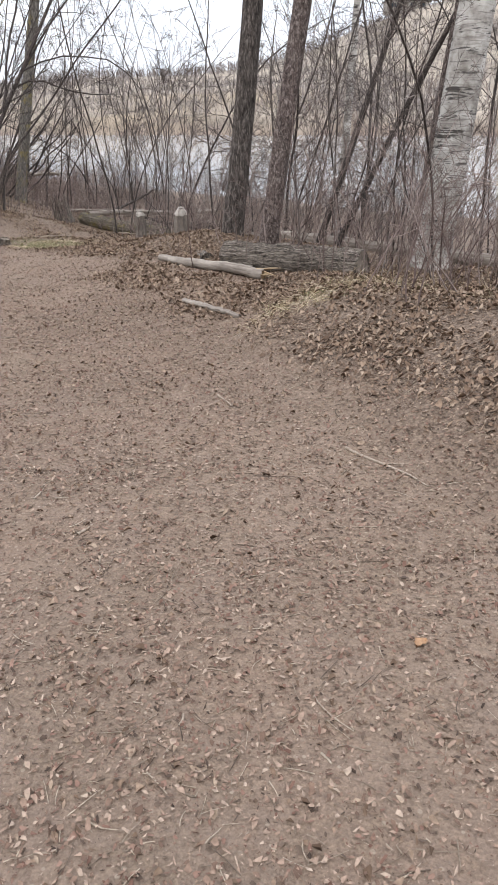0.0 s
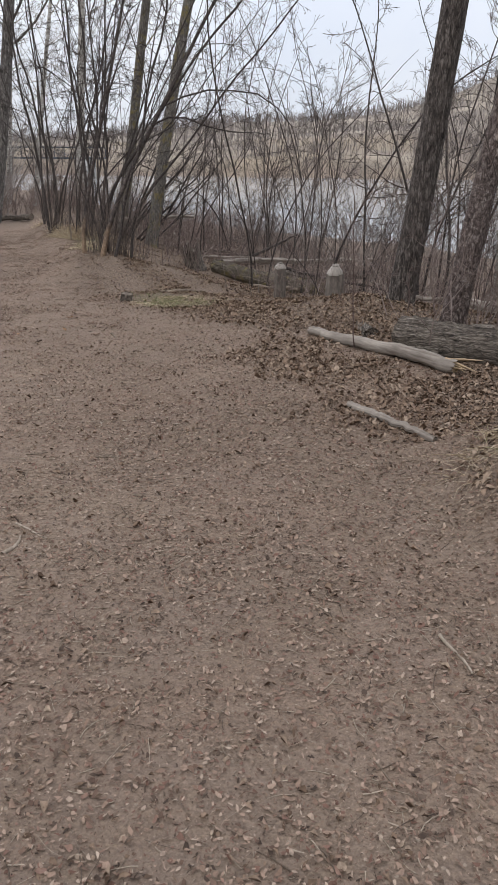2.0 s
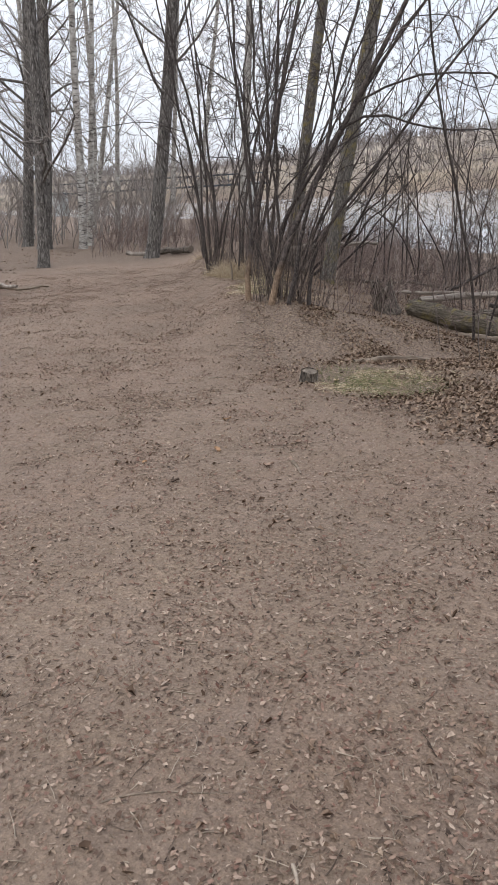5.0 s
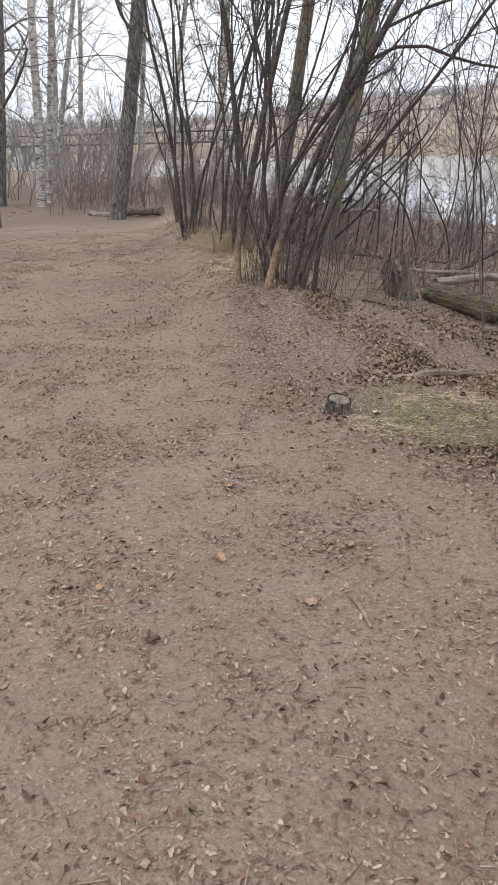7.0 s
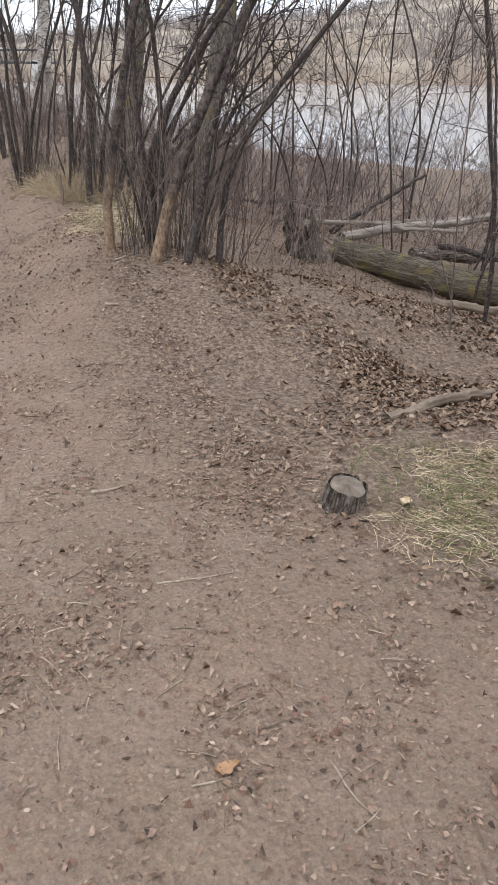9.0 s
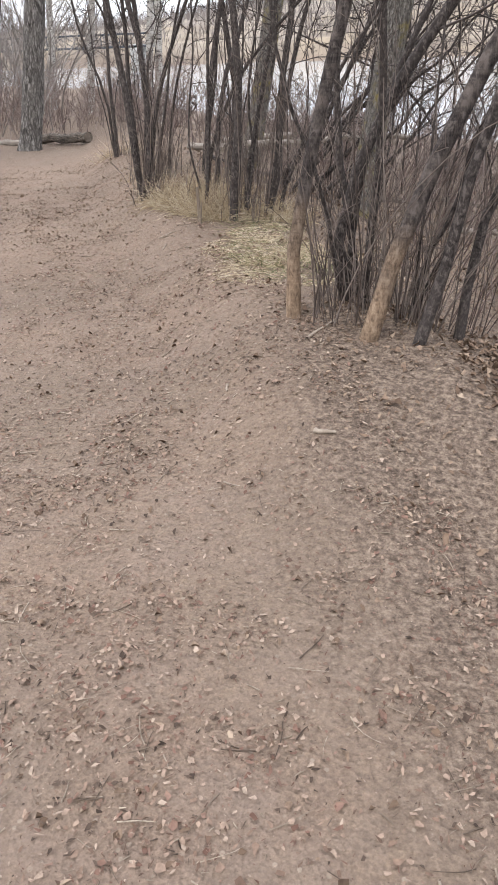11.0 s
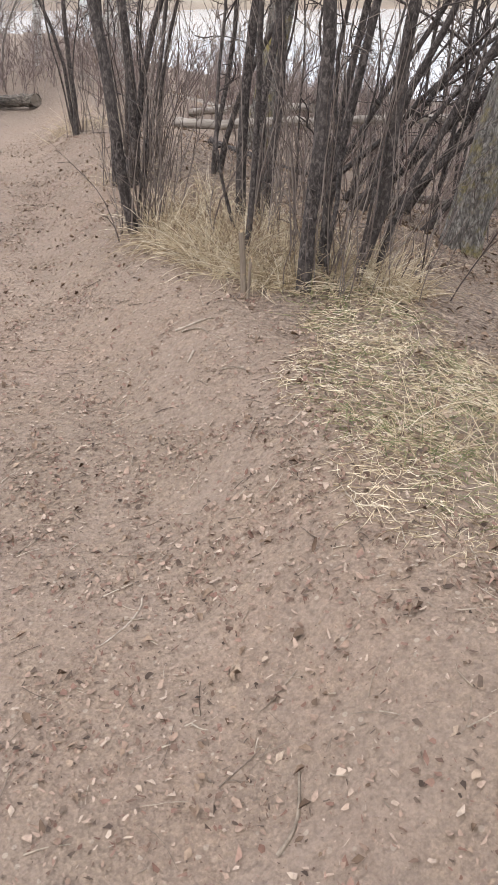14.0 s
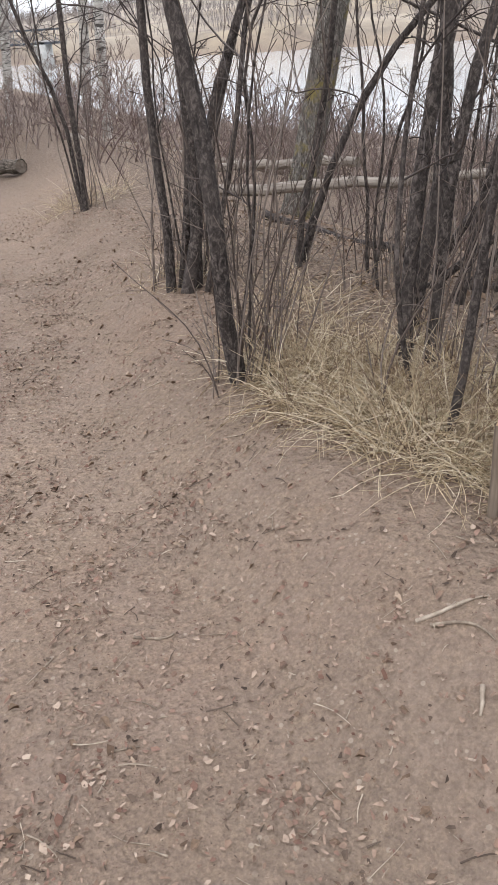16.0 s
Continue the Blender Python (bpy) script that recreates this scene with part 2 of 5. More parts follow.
# distance haze is put into these wood colours by paling them
FARWOOD_HAZED = make_twig("far_bare_woods_hazed", (0.18, 0.15, 0.136), (0.28, 0.243, 0.222), (0.38, 0.336, 0.31))
LITTER = make_leaf("dry_leaves", (0.09, 0.056, 0.036), (0.175, 0.115, 0.076), (0.27, 0.186, 0.128), (0.37, 0.28, 0.202))
CHIPS = make_leaf("trodden_leaf_scraps", (0.1, 0.06, 0.042), (0.2, 0.128, 0.09), (0.29, 0.196, 0.142), (0.34, 0.242, 0.178), (0.42, 0.325, 0.246))
DARKBITS = make_leaf("dark_leaf_and_gap_shade", (0.046, 0.03, 0.021), (0.09, 0.06, 0.043), (0.145, 0.102, 0.074))
BITS = make_leaf("twig_ends", (0.08, 0.055, 0.04), (0.2, 0.15, 0.11), (0.34, 0.27, 0.2), (0.45, 0.37, 0.28))
REDBITS = make_leaf("reddish_bark_crumbs", (0.12, 0.062, 0.043), (0.19, 0.108, 0.078), (0.27, 0.168, 0.124))
STRAW = make_leaf("dry_grass", (0.22, 0.152, 0.09), (0.46, 0.352, 0.216), (0.61, 0.492, 0.33), (0.75, 0.645, 0.485))
GREEN = make_leaf("new_grass", (0.09, 0.105, 0.04), (0.17, 0.18, 0.075), (0.28, 0.26, 0.12))
ORANGE = make_leaf("orange_leaf", (0.32, 0.18, 0.095), (0.4, 0.25, 0.145))
WATER = make_water()
STEEL = make_wood("dark_painted_steel", (0.05, 0.055, 0.065), (0.075, 0.08, 0.09), (0.10, 0.105, 0.115), 1, 1)
CONCRETE = make_wood("pale_concrete", (0.3, 0.29, 0.27), (0.4, 0.39, 0.36), (0.48, 0.46, 0.43), 1, 1)
HOUSEWALL = make_wood("pale_house_wall", (0.32, 0.29, 0.25), (0.42, 0.39, 0.34), (0.5, 0.46, 0.41), 1, 1)
ROOFING = make_wood("dark_roof", (0.06, 0.055, 0.05), (0.1, 0.095, 0.09), (0.14, 0.13, 0.12), 2, 1)
PANE = Nodes("window_glass", 0.1).done((0.06, 0.07, 0.08))

# ---- terrain: s runs along the trail, d to its riverward side ----
PERM = np.random.RandomState(7).rand(256, 256)


def vnoise(x, y, scale, seed=0):
    """Smooth value noise between -1 and 1."""
    x, y = np.asarray(x) / scale + seed * 17.3, np.asarray(y) / scale + seed * 31.7
    i, j = np.floor(x).astype(int), np.floor(y).astype(int)
    f, g = x - i, y - j
    f, g = f * f * (3 - 2 * f), g * g * (3 - 2 * g)
    a, b = PERM[i % 256, j % 256], PERM[(i + 1) % 256, j % 256]
    c, d = PERM[i % 256, (j + 1) % 256], PERM[(i + 1) % 256, (j + 1) % 256]
    return 2 * ((a * (1 - f) + b * f) * (1 - g) + (c * (1 - f) + d * f) * g) - 1


def step(x, a, b):
    k = np.clip((np.asarray(x) - a) / (b - a), 0, 1)
    return k * k * (3 - 2 * k)


UX, UY = -0.43, 0.903
WATER_Z = -2.5


def trail(x, y):
    return UX * x + UY * y, UY * x - UX * y


def spot(s, d):
    return UX * s + UY * d, UY * s - UX * d


def far_ridge(x, y):
    az = np.degrees(np.arctan2(x, np.maximum(y, 1.0)))
    return np.interp(az, (-60, -26, -21, -12.5, -5.6, 0, 4, 7.6, 10.3, 20, 60), (1, 1.5, 3, 7, 9, 12, 16, 25, 31, 42, 42))


def height(x, y, fine=True):
    x, y = np.asarray(x, float), np.asarray(y, float)
    s, d = trail(x, y)
    late = step(s, 11.6, 13.4)
    z = -0.018 * np.clip(s, -30, 40)
    edge = 2.0 + 1.0 * step(s, 4.2, 6.0) - 2.3 * step(s, 6.2, 11.5) - 0.25 * step(s, 15.0, 17.0)
    rim = d - edge
    # the worn trail lies a little lower than its verges
    z = z + 0.2 * step(rim, -0.3, 0.3) * late + 0.14 * step(-d, 2.6, 4.4) * (0.6 + 0.4 * vnoise(x, y, 2.3, 3))
    z = z - 0.04 * step(d, -2.5, -0.5) * step(-d, -1.2, 0.6) * late
    # the leafy mound beside the start
    z = z + 0.38 * step(rim, -0.35, 1.1) * (1 - step(s, 4.6, 6.4)) * (1 + 0.25 * vnoise(x, y, 0.9, 5))
    z = z + 0.10 * step(rim, 0.0, 0.8) * (1 - step(s, 6.0, 10.0)) * step(s, 4.6, 6.4)
    z = z + 0.09 * step(s, 4.8, 6.4) * (1 - step(s, 8.5, 10.5)) * step(d, 1.0, 2.4)
    # the bank falls to the flood plain
    fall = np.maximum(0, d - (1.5 + 2.0 * (1 - step(s, 8.5, 12.5))))
    drop = np.minimum((0.15 + 0.13 * step(s, 12, 14)) * fall, 0.75 + 0.06 * fall)
    z = z - np.minimum(drop, 1.75)
    rough = step(rim, 0.0, 1.2) + step(-d, 2.6, 4.0)
    z = z + rough * (0.10 * vnoise(x, y, 1.7, 1) + 0.05 * vnoise(x, y, 0.6, 2))
    z = z + 0.03 * vnoise(x, y, 2.6, 6)
    if fine:
        z = z + 0.008 * vnoise(x, y, 0.33, 8) + (0.004 + 0.006 * np.clip(rough, 0, 1)) * vnoise(x, y, 0.12, 9)
    # river bed and far bank
    near = 37 - 0.72 * x
    far = 162 - 0.05 * x
    z = z + (-3.3 - z) * step(y, near - 5.0, near + 3.0)
    v = y - far
    z = z + step(v, -2, 4) * (1.2 + 3.3)
    z = z + 4.2 * step(v, 6, 52) * (1 + 0.3 * vnoise(x, y, 24, 4)) + (0.2 + far_ridge(x, y) * (1 + 0.10 * vnoise(x, y, 40, 2))) * step(v, 30, 150)
    return z


def cover(x, y):
    """Leaf duff, far straw and far scrub, as weights."""
    s, d = trail(x, y)
    edge = 2.0 + 1.0 * step(s, 4.2, 6.0) - 2.3 * step(s, 6.2, 11.5) - 0.25 * step(s, 15.0, 17.0) + 0.35 * step(s, 13.3, 14.3)
    duff = np.clip(step(s, 23, 25) + step(d - edge + 0.25 * vnoise(x, y, 0.7, 4), -0.25, 0.5) + step(-d + 0.5 * vnoise(x, y, 1.3, 5), 3.0, 4.2), 0, 1)
    v = y - (162 - 0.05 * x)
    scrub = 0.75 * step(v, 0, 6) * step(vnoise(x, y, 14, 6), 0.0, 0.5) + step(v, 42 + 10 * vnoise(x, y, 20, 3), 60)
    straw = step(v, -4, 3) * (1 - 0.85 * step(v, 40, 60)) * step(-np.degrees(np.arctan2(x, np.maximum(y, 1))), -9, -2)
    return duff, straw, np.clip(scrub + step(v, 0, 4) * (1 - step(-np.degrees(np.arctan2(x, np.maximum(y, 1))), -9, -2)), 0, 1)


def hz(x, y):
    return float(height(x, y))


def mesh_np(name, verts, faces, smooth=True):
    """A mesh from arrays: verts (n, 3), faces (m, k)."""
    verts, faces = np.asarray(verts, np.float32), np.asarray(faces, np.int32)
    me = bpy.data.meshes.new(name)
    me.vertices.add(len(verts))
    me.vertices.foreach_set("co", verts.ravel())
    me.loops.add(faces.size)
    me.loops.foreach_set("vertex_index", faces.ravel())
    me.polygons.add(len(faces))
    me.polygons.foreach_set("loop_start", np.arange(len(faces), dtype=np.int32) * faces.shape[1])
    me.update(calc_edges=True)
    if smooth:
        me.polygons.foreach_set("use_smooth", np.ones(len(faces), bool))
    return me


def spread(fine0, fine1, pitch, reach, growth=1.17):
    """Grid lines: even in the middle, widening outwards."""
    mid = list(np.arange(fine0, fine1 + pitch / 2, pitch))
    out, w = [], pitch
    a = fine1
    while a < reach:
        w *= growth
        w = min(w, 14)
        a += w
        out.append(a)
    low, w, a = [], pitch, fine0
    while a > -reach:
        w *= growth
        w = min(w, 14)
        a -= w
        low.append(a)
    return np.array(low[::-1] + mid + out)


def build_ground():
    gs, gd = spread(-1.5, 22.0, 0.07, 620), spread(-4.5, 5.5, 0.07, 620)
    s, d = np.meshgrid(gs, gd, indexing="ij")
    x, y = spot(s, d)
    z = height(x, y)
    n, m = s.shape
    idx = np.arange(n * m).reshape(n, m)
    quads = np.stack([idx[:-1, :-1], idx[:-1, 1:], idx[1:, 1:], idx[1:, :-1]], -1).reshape(-1, 4)
    me = mesh_np("ground", np.stack([x, y, z], -1).reshape(-1, 3), quads[:, ::-1])
    layer = me.color_attributes.new("cover", "FLOAT_COLOR", "POINT")
    a, b, c = cover(x, y)
    layer.data.foreach_set("color", np.stack([a, b, c, np.ones_like(a)], -1).astype(np.float32).ravel())
    me.materials.append(DIRT)
    return tagged(new("ground", me), "trodden earth trail between leaf-strewn banks, running down to a river", "ground", kind="structure")


build_ground()


def build_water():
    xs = np.linspace(-480, 480, 33)
    low, high = 33 - 0.72 * xs, 166 - 0.05 * xs
    low = np.minimum(low, high - 5)
    v = [(x, a, WATER_Z) for x, a in zip(xs, low)] + [(x, b, WATER_Z) for x, b in zip(xs, high)]
    f = [(i, i + 1, 34 + i, 33 + i) for i in range(32)]
    me = mesh_np("water", v, f, False)
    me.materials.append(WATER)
    return tagged(new("water", me), "wide calm river reflecting the overcast sky, sky brightness also in its colour", "river", kind="structure")


build_water()


# ---- makers of branches ----
def unit(v):
    return v / np.maximum(np.linalg.norm(v, axis=-1, keepdims=True), 1e-9)


def tubes(paths, radii, sides=4, rugged=0.0, rng=None):
    """Vertices and quads of many tubes: paths (n, k, 3), radii (n, k)."""
    paths, radii = np.asarray(paths, float), np.asarray(radii, float)
    n, k, _ = paths.shape
    tan = unit(np.gradient(paths, axis=1))
    ref = np.where(np.abs(tan[:, :1, 2:3]) > 0.8, np.array([1.0, 0.13, 0]), np.array([0.11, 0.17, 1.0]))
    a = unit(np.cross(tan, np.broadcast_to(ref, tan.shape)))
    b = np.cross(tan, a)
    ang = np.arange(sides) * 2 * np.pi / sides
    ring = a[:, :, None] * np.cos(ang)[None, None, :, None] + b[:, :, None] * np.sin(ang)[None, None, :, None]
    r = radii[:, :, None, None] * np.ones((1, 1, sides, 1))
    if rugged:
        col = rng.uniform(-1, 1, (n, 1, sides, 1))
        r = r * (1 + rugged * (0.55 * col + 0.6 * rng.uniform(-1, 1, (n, k, sides, 1))))
    v = paths[:, :, None] + ring * r
    idx = np.arange(n * k * sides).reshape(n, k, sides)
    nxt = np.roll(idx, -1, axis=2)
    f = np.stack([idx[:, :-1], nxt[:, :-1], nxt[:, 1:], idx[:, 1:]], -1).reshape(-1, 4)
    return v.reshape(-1, 3), f


def join(*sets):
    vs, fs, off = [], [], 0
    for v, f in sets:
        vs.append(v)
        fs.append(f + off)
        off += len(v)
    return np.concatenate(vs), np.concatenate(fs)


def stems(rng, base, way, length, r0, segs, wob=0.06, up=0.0, tip=0.25, arc=None):
    """Free-standing stems: base (n, 3), first direction (n, 3), length (n), radius (n)."""
    base, way = np.asarray(base, float), unit(np.asarray(way, float))
    n = len(base)
    p, d, out = base.copy(), way.copy(), [base.copy()]
    h = (np.asarray(length) / segs)[:, None]
    drift = rng.normal(0, wob * 0.7, (n, 3))
    for i in range(segs):
        drift = 0.75 * drift + rng.normal(0, wob * 0.6, (n, 3))
        d = d + drift + rng.normal(0, wob * 0.5, (n, 3)) + np.array([0, 0, up])
        if arc is not None:
            d = d + arc
        d = unit(d)
        p = p + d * h
        out.append(p.copy())
    fall = np.linspace(1, 0, segs + 1) ** 0.8
    radii = np.asarray(r0)[:, None] * (tip + (1 - tip) * fall)[None]
    return np.stack(out, 1), radii


def sprout(rng, paths, radii, k, t0, t1, angle, share, segs, up=0.02, wob=0.12, thick=0.5, tip=0.3, least=0.0):
    """Side shoots of given stems, k to each."""
    n, m, _ = paths.shape
    t = rng.uniform(t0, t1, (n, k))
    q = t * (m - 1)
    i = np.minimum(q.astype(int), m - 2)
    f = (q - i)[..., None]
    rows = np.arange(n)[:, None]
    p = paths[rows, i] * (1 - f) + paths[rows, i + 1] * f
    tan = unit(paths[rows, i + 1] - paths[rows, i])
    side = unit(np.cross(tan, rng.normal(0, 1, tan.shape)))
    a = np.radians(angle) * rng.uniform(0.6, 1.3, (n, k, 1))
    way = tan * np.cos(a) + side * np.sin(a)
    whole = np.linalg.norm(np.diff(paths, axis=1), axis=-1).sum(1)
    length = np.maximum(whole[:, None] * share * (1.15 - 0.75 * t) * rng.uniform(0.5, 1.25, (n, k)), least)
    rr = (radii[rows, i] * (1 - f[..., 0]) + radii[rows, i + 1] * f[..., 0]) * thick * rng.uniform(0.7, 1.1, (n, k))
    return stems(rng, p.reshape(-1, 3), way.reshape(-1, 3), length.ravel(), rr.ravel(), segs, wob, up, tip)


def part(name, data, material, parent, label=""):
    """Links a mesh, or (verts, faces), as one mesh object under a thing or a part."""
    if isinstance(data, tuple):
        data = mesh_np(name, *data)
    if not data.materials:
        data.materials.append(material)
    ob = new(name, data)
    ob.parent = parent
    if label:
        ob["label"] = label
    return ob


def thing(name, place, label, category, group="", kind=""):
    ob = new(name)
    ob.location = place
    ob.empty_display_size = 0.2
    return tagged(ob, label, category, group, kind)


# ---- trees ----
def bark_trunk(rng, path, radii, sides, furrow):
    """A trunk with ridged bark, from a smooth path in local space."""
    k = len(path)
    ts = np.linspace(0, k - 1, max(24, int(k * 7)))
    fine = np.stack([np.interp(ts, np.arange(k), path[:, c]) for c in range(3)], 1)
    rr = np.interp(ts, np.arange(k), radii)
    v, f = tubes(fine[None], rr[None], sides)
    v = v.reshape(len(ts), sides, 3)
    mid = fine[:, None]
    a = np.arange(sides) / sides * 2 * np.pi
    zz = fine[:, 2][:, None] * np.ones((1, sides))
    wave = vnoise(np.cos(a)[None] * 3 + zz * 0.5, np.sin(a)[None] * 3 + zz * 0.35, 0.55, 3)
    wave = wave + 0.6 * vnoise(np.cos(a)[None] * 5 + zz * 1.4, np.sin(a)[None] * 5 - zz * 1.1, 0.5, 6)
    flare = 1 + 0.36 * np.exp(-np.maximum(zz, 0) / 0.14) * (0.6 + 0.4 * np.cos(3 * a + 1.0))[None]
    v = mid + (v - mid) * ((1 + furrow * wave) * flare)[..., None]
    return v.reshape(-1, 3), f


def tree(name, x, y, lean, r, tall, bark, label, seed, limbs=9, low=0.3, twig=TWIG, sides=22, furrow=0.07, spreadout=55, bend=0.015, twigs=5, sink=0.06):
    rng = np.random.RandomState(seed)
    ob = thing(name, (x, y, hz(x, y) - sink), label, "tree")
    way = np.array([[lean[0], lean[1], 1.0]])
    p, rad = stems(rng, [(0, 0, 0)], way, [tall], [r], 11, bend, 0.008, 0.22)
    part("trunk", bark_trunk(rng, p[0], rad[0], sides, furrow), bark, ob)
    lp, lr = sprout(rng, p, rad, limbs, low, 0.97, spreadout, 0.3, 7, 0.04, 0.12, 0.26, 0.25)
    for i in range(limbs):
        part("limb", tubes(lp[i:i + 1], lr[i:i + 1], 7, 0.06, rng), bark, ob)
    bp, br = sprout(rng, lp, lr, 8, 0.15, 1.0, 48, 0.45, 5, 0.03, 0.14, 0.5, 0.3)
    tp, tr = sprout(rng, bp, br, twigs, 0.15, 1.0, 40, 0.5, 3, 0.02, 0.16, 0.55, 0.35)
    tagged(part("crown", join(tubes(bp, np.maximum(br, 0.005), 4), tubes(tp, np.maximum(tr, 0.0036), 3)), twig, ob), "bare fine twigs", kind="stuff")
    return ob


def bent(rng, x, y, lean, bend, r, tall, heading, cap=1.6, wob=0.018, tip=0.2):
    """A stem that curves in one upright plane: its slope is lean + 2 * bend * height, up to cap."""
    n = 17
    h = np.linspace(0, 1, n) * tall
    low = np.minimum(h, cap)
    slope = np.clip(lean + 2 * bend * cap, -0.55, 0.8)
    side = lean * low + bend * low ** 2 + slope * (h - low)
    away = rng.normal(0.04, 0.05) * h
    knots = rng.normal(0, 1, (9, 3))
    drift = np.stack([np.interp(np.arange(n), np.linspace(0, n - 1, 9), knots[:, c]) for c in range(3)], 1)
    drift = (drift + np.roll(drift, 1, 0)) * wob * np.array([1, 1, 0.2]) * np.minimum(1, h / 0.5)[:, None]
    co, si = np.cos(radians(heading)), np.sin(radians(heading))
    path = np.stack([x + co * side - si * away, y + si * side + co * away, h * (1 - 0.1 * np.abs(slope))], 1) + drift - drift[0]
    rad = r * (tip + (1 - tip) * np.linspace(1, 0, n) ** 0.85)
    return path[None], rad[None]


def clump(name, label, bases, seed, bark, twig, shoots=40, category="shrub", side=5, fork=3, stool=0.15, heading=14.0, extra=0, arching=False, gnawed=False):
    """Many stems from one stool. bases: x, y, lean, bend, radius, length."""
    rng = np.random.RandomState(seed)
    cx, cy = np.mean([b[0] for b in bases]), np.mean([b[1] for b in bases])
    o = np.array([cx, cy, hz(cx, cy) - 0.05])
    ob = thing(name, o, label, category)
    bases = list(bases)
    for _ in range(extra):
        u, w = rng.uniform(-0.7, 1.2), rng.uniform(-0.3, 1.3)
        bases.append((cx + u * stool, cy + w * stool, 0.14 * u + rng.normal(0.04, 0.09), rng.normal(0.03, 0.05), rng.uniform(0.006, 0.013), rng.uniform(2.0, 4.6)))
    fine = []
    for bx, by, lean, bend, r, tall in bases:
        r = r if gnawed else 0.87 * r
        p, rad = bent(rng, bx - o[0], by - o[1], lean, bend, r, tall, heading)
        p[..., 2] += hz(bx, by) - 0.05 - o[2]
        flare = 1 + 0.2 * np.exp(-np.arange(p.shape[1]) / 0.6)
        stout = r > 0.0295
        part("stem", tubes(p, rad * flare, 14 if stout else 9, 0.07, rng), GNAWED if stout and gnawed else bark, ob)
        forks = fork if r > 0.017 else 1
        fp, fr = sprout(rng, p, rad, forks, 0.22 if r > 0.017 else 0.45, 0.75, 30, 0.5, 9, -0.05 if arching and r > 0.025 else 0.02, 0.2, 0.5, 0.22)
        for i in range(forks):
            part("fork", tubes(fp[i:i + 1], fr[i:i + 1], 7, 0.05, rng), bark, ob)
        bp, br = sprout(rng, fp, fr, side, 0.15, 1.0, 42, 0.36, 7, 0.0, 0.22, 0.5, 0.3)
        bp2, br2 = sprout(rng, p, rad, side, 0.22, 1.0, 45, 0.2, 7, 0.01, 0.22, 0.32, 0.3)
        bp, br = np.concatenate([bp, bp2]), np.concatenate([br, br2])
        tp, tr = sprout(rng, bp, br, 5, 0.1, 1.0, 46, 0.5, 4, 0.0, 0.24, 0.6, 0.4)
        xp, xr = sprout(rng, tp, tr, 2, 0.2, 1.0, 45, 0.7, 3, -0.03, 0.2, 0.8, 0.6)
        fine += [tubes(bp, np.maximum(br, 0.0034), 4), tubes(tp, np.maximum(tr, 0.0023), 3), tubes(xp, np.maximum(xr, 0.0017), 3)]
    tagged(part("crown", join(*fine), twig, ob), "bare fine twigs", kind="stuff")
    if shoots:
        sb = np.clip(rng.normal(0, 1, (shoots, 2)), -1.4, 2.2) * stool + np.array([0.3, 0.4]) * stool
        b = np.stack([sb[:, 0], sb[:, 1], height(cx + sb[:, 0], cy + sb[:, 1]) - 0.03 - o[2]], 1)
        way = np.stack([sb[:, 0] * 0.35 + rng.normal(0.06, 0.08, shoots), sb[:, 1] * 0.35 + rng.normal(0.03, 0.07, shoots), np.ones(shoots)], 1)
        sp, sr = stems(rng, b, way, 0.25 + 1.3 * rng.rand(shoots) ** 1.6, rng.uniform(0.0014, 0.0042, shoots), 8, 0.075, 0.03, 0.4)
        tp, tr = sprout(rng, sp, sr, 3, 0.3, 1, 38, 0.3, 3, 0.01, 0.18, 0.6, 0.5)
        tagged(part("basal_growth", join(tubes(sp, sr, 4), tubes(tp, np.maximum(tr, 0.0015), 3)), TWIG_SHOOT, ob), "thin upright basal shoots", kind="stuff")
    return ob


tree("poplar", -0.2, 9.0, (0.12, 0.0), 0.125, 13, FURROW, "tall leaning poplar with dark furrowed grey bark", 11, 8, 0.32)
tree("poplar", 0.2, 8.1, (0.13, 0.0), 0.102, 12, FURROW_RED, "leaning poplar with flaky reddish-brown bark", 12, 7, 0.36)
tree("aspen", 1.98, 8.1, (0.085, -0.01), 0.2, 14, ASPEN, "stout pale aspen with black scars across its smooth bark", 13, 7, 0.4, furrow=0.02)
tree("poplar", 2.06, 9.05, (0.08, 0.0), 0.12, 12, FURROW_RED, "brown-barked poplar standing close behind the pale aspen", 14, 7, 0.4)
tree("dead_tree", 0.85, 9.4, (0.32, -0.03), 0.042, 8, WILLOW, "dark thin dead trunk leaning far towards the river", 15, 4, 0.3, sides=12)
tree("dead_tree", 1.06, 9.38, (0.45, -0.05), 0.038, 8, WILLOW, "slender dark trunk leaning steeply beside another", 16, 4, 0.3, sides=12)
tree("aspen", 2.0, 17.5, (0.065, 0.0), 0.1, 12, ASPEN, "slim white-barked aspen on the river flat", 17, 8, 0.3, furrow=0.02, twig=TWIG_GREY)
tree("poplar", -4.97, 16.57, (0.165, 0.03), 0.118, 13, MOSSBARK, "leaning grey poplar with ochre lichen on its bark", 18, 9, 0.25)
tree("poplar", -6.82, 20.0, (0.2, 0.02), 0.13, 12, MOSSBARK, "leaning grey poplar standing among fallen branches", 19, 8, 0.3)
tree("poplar", -11.5, 22.45, (0.2, 0.1), 0.19, 14, MOTTLED, "leaning poplar with mottled grey bark at the trail's bend", 20, 10, 0.25, spreadout=60)
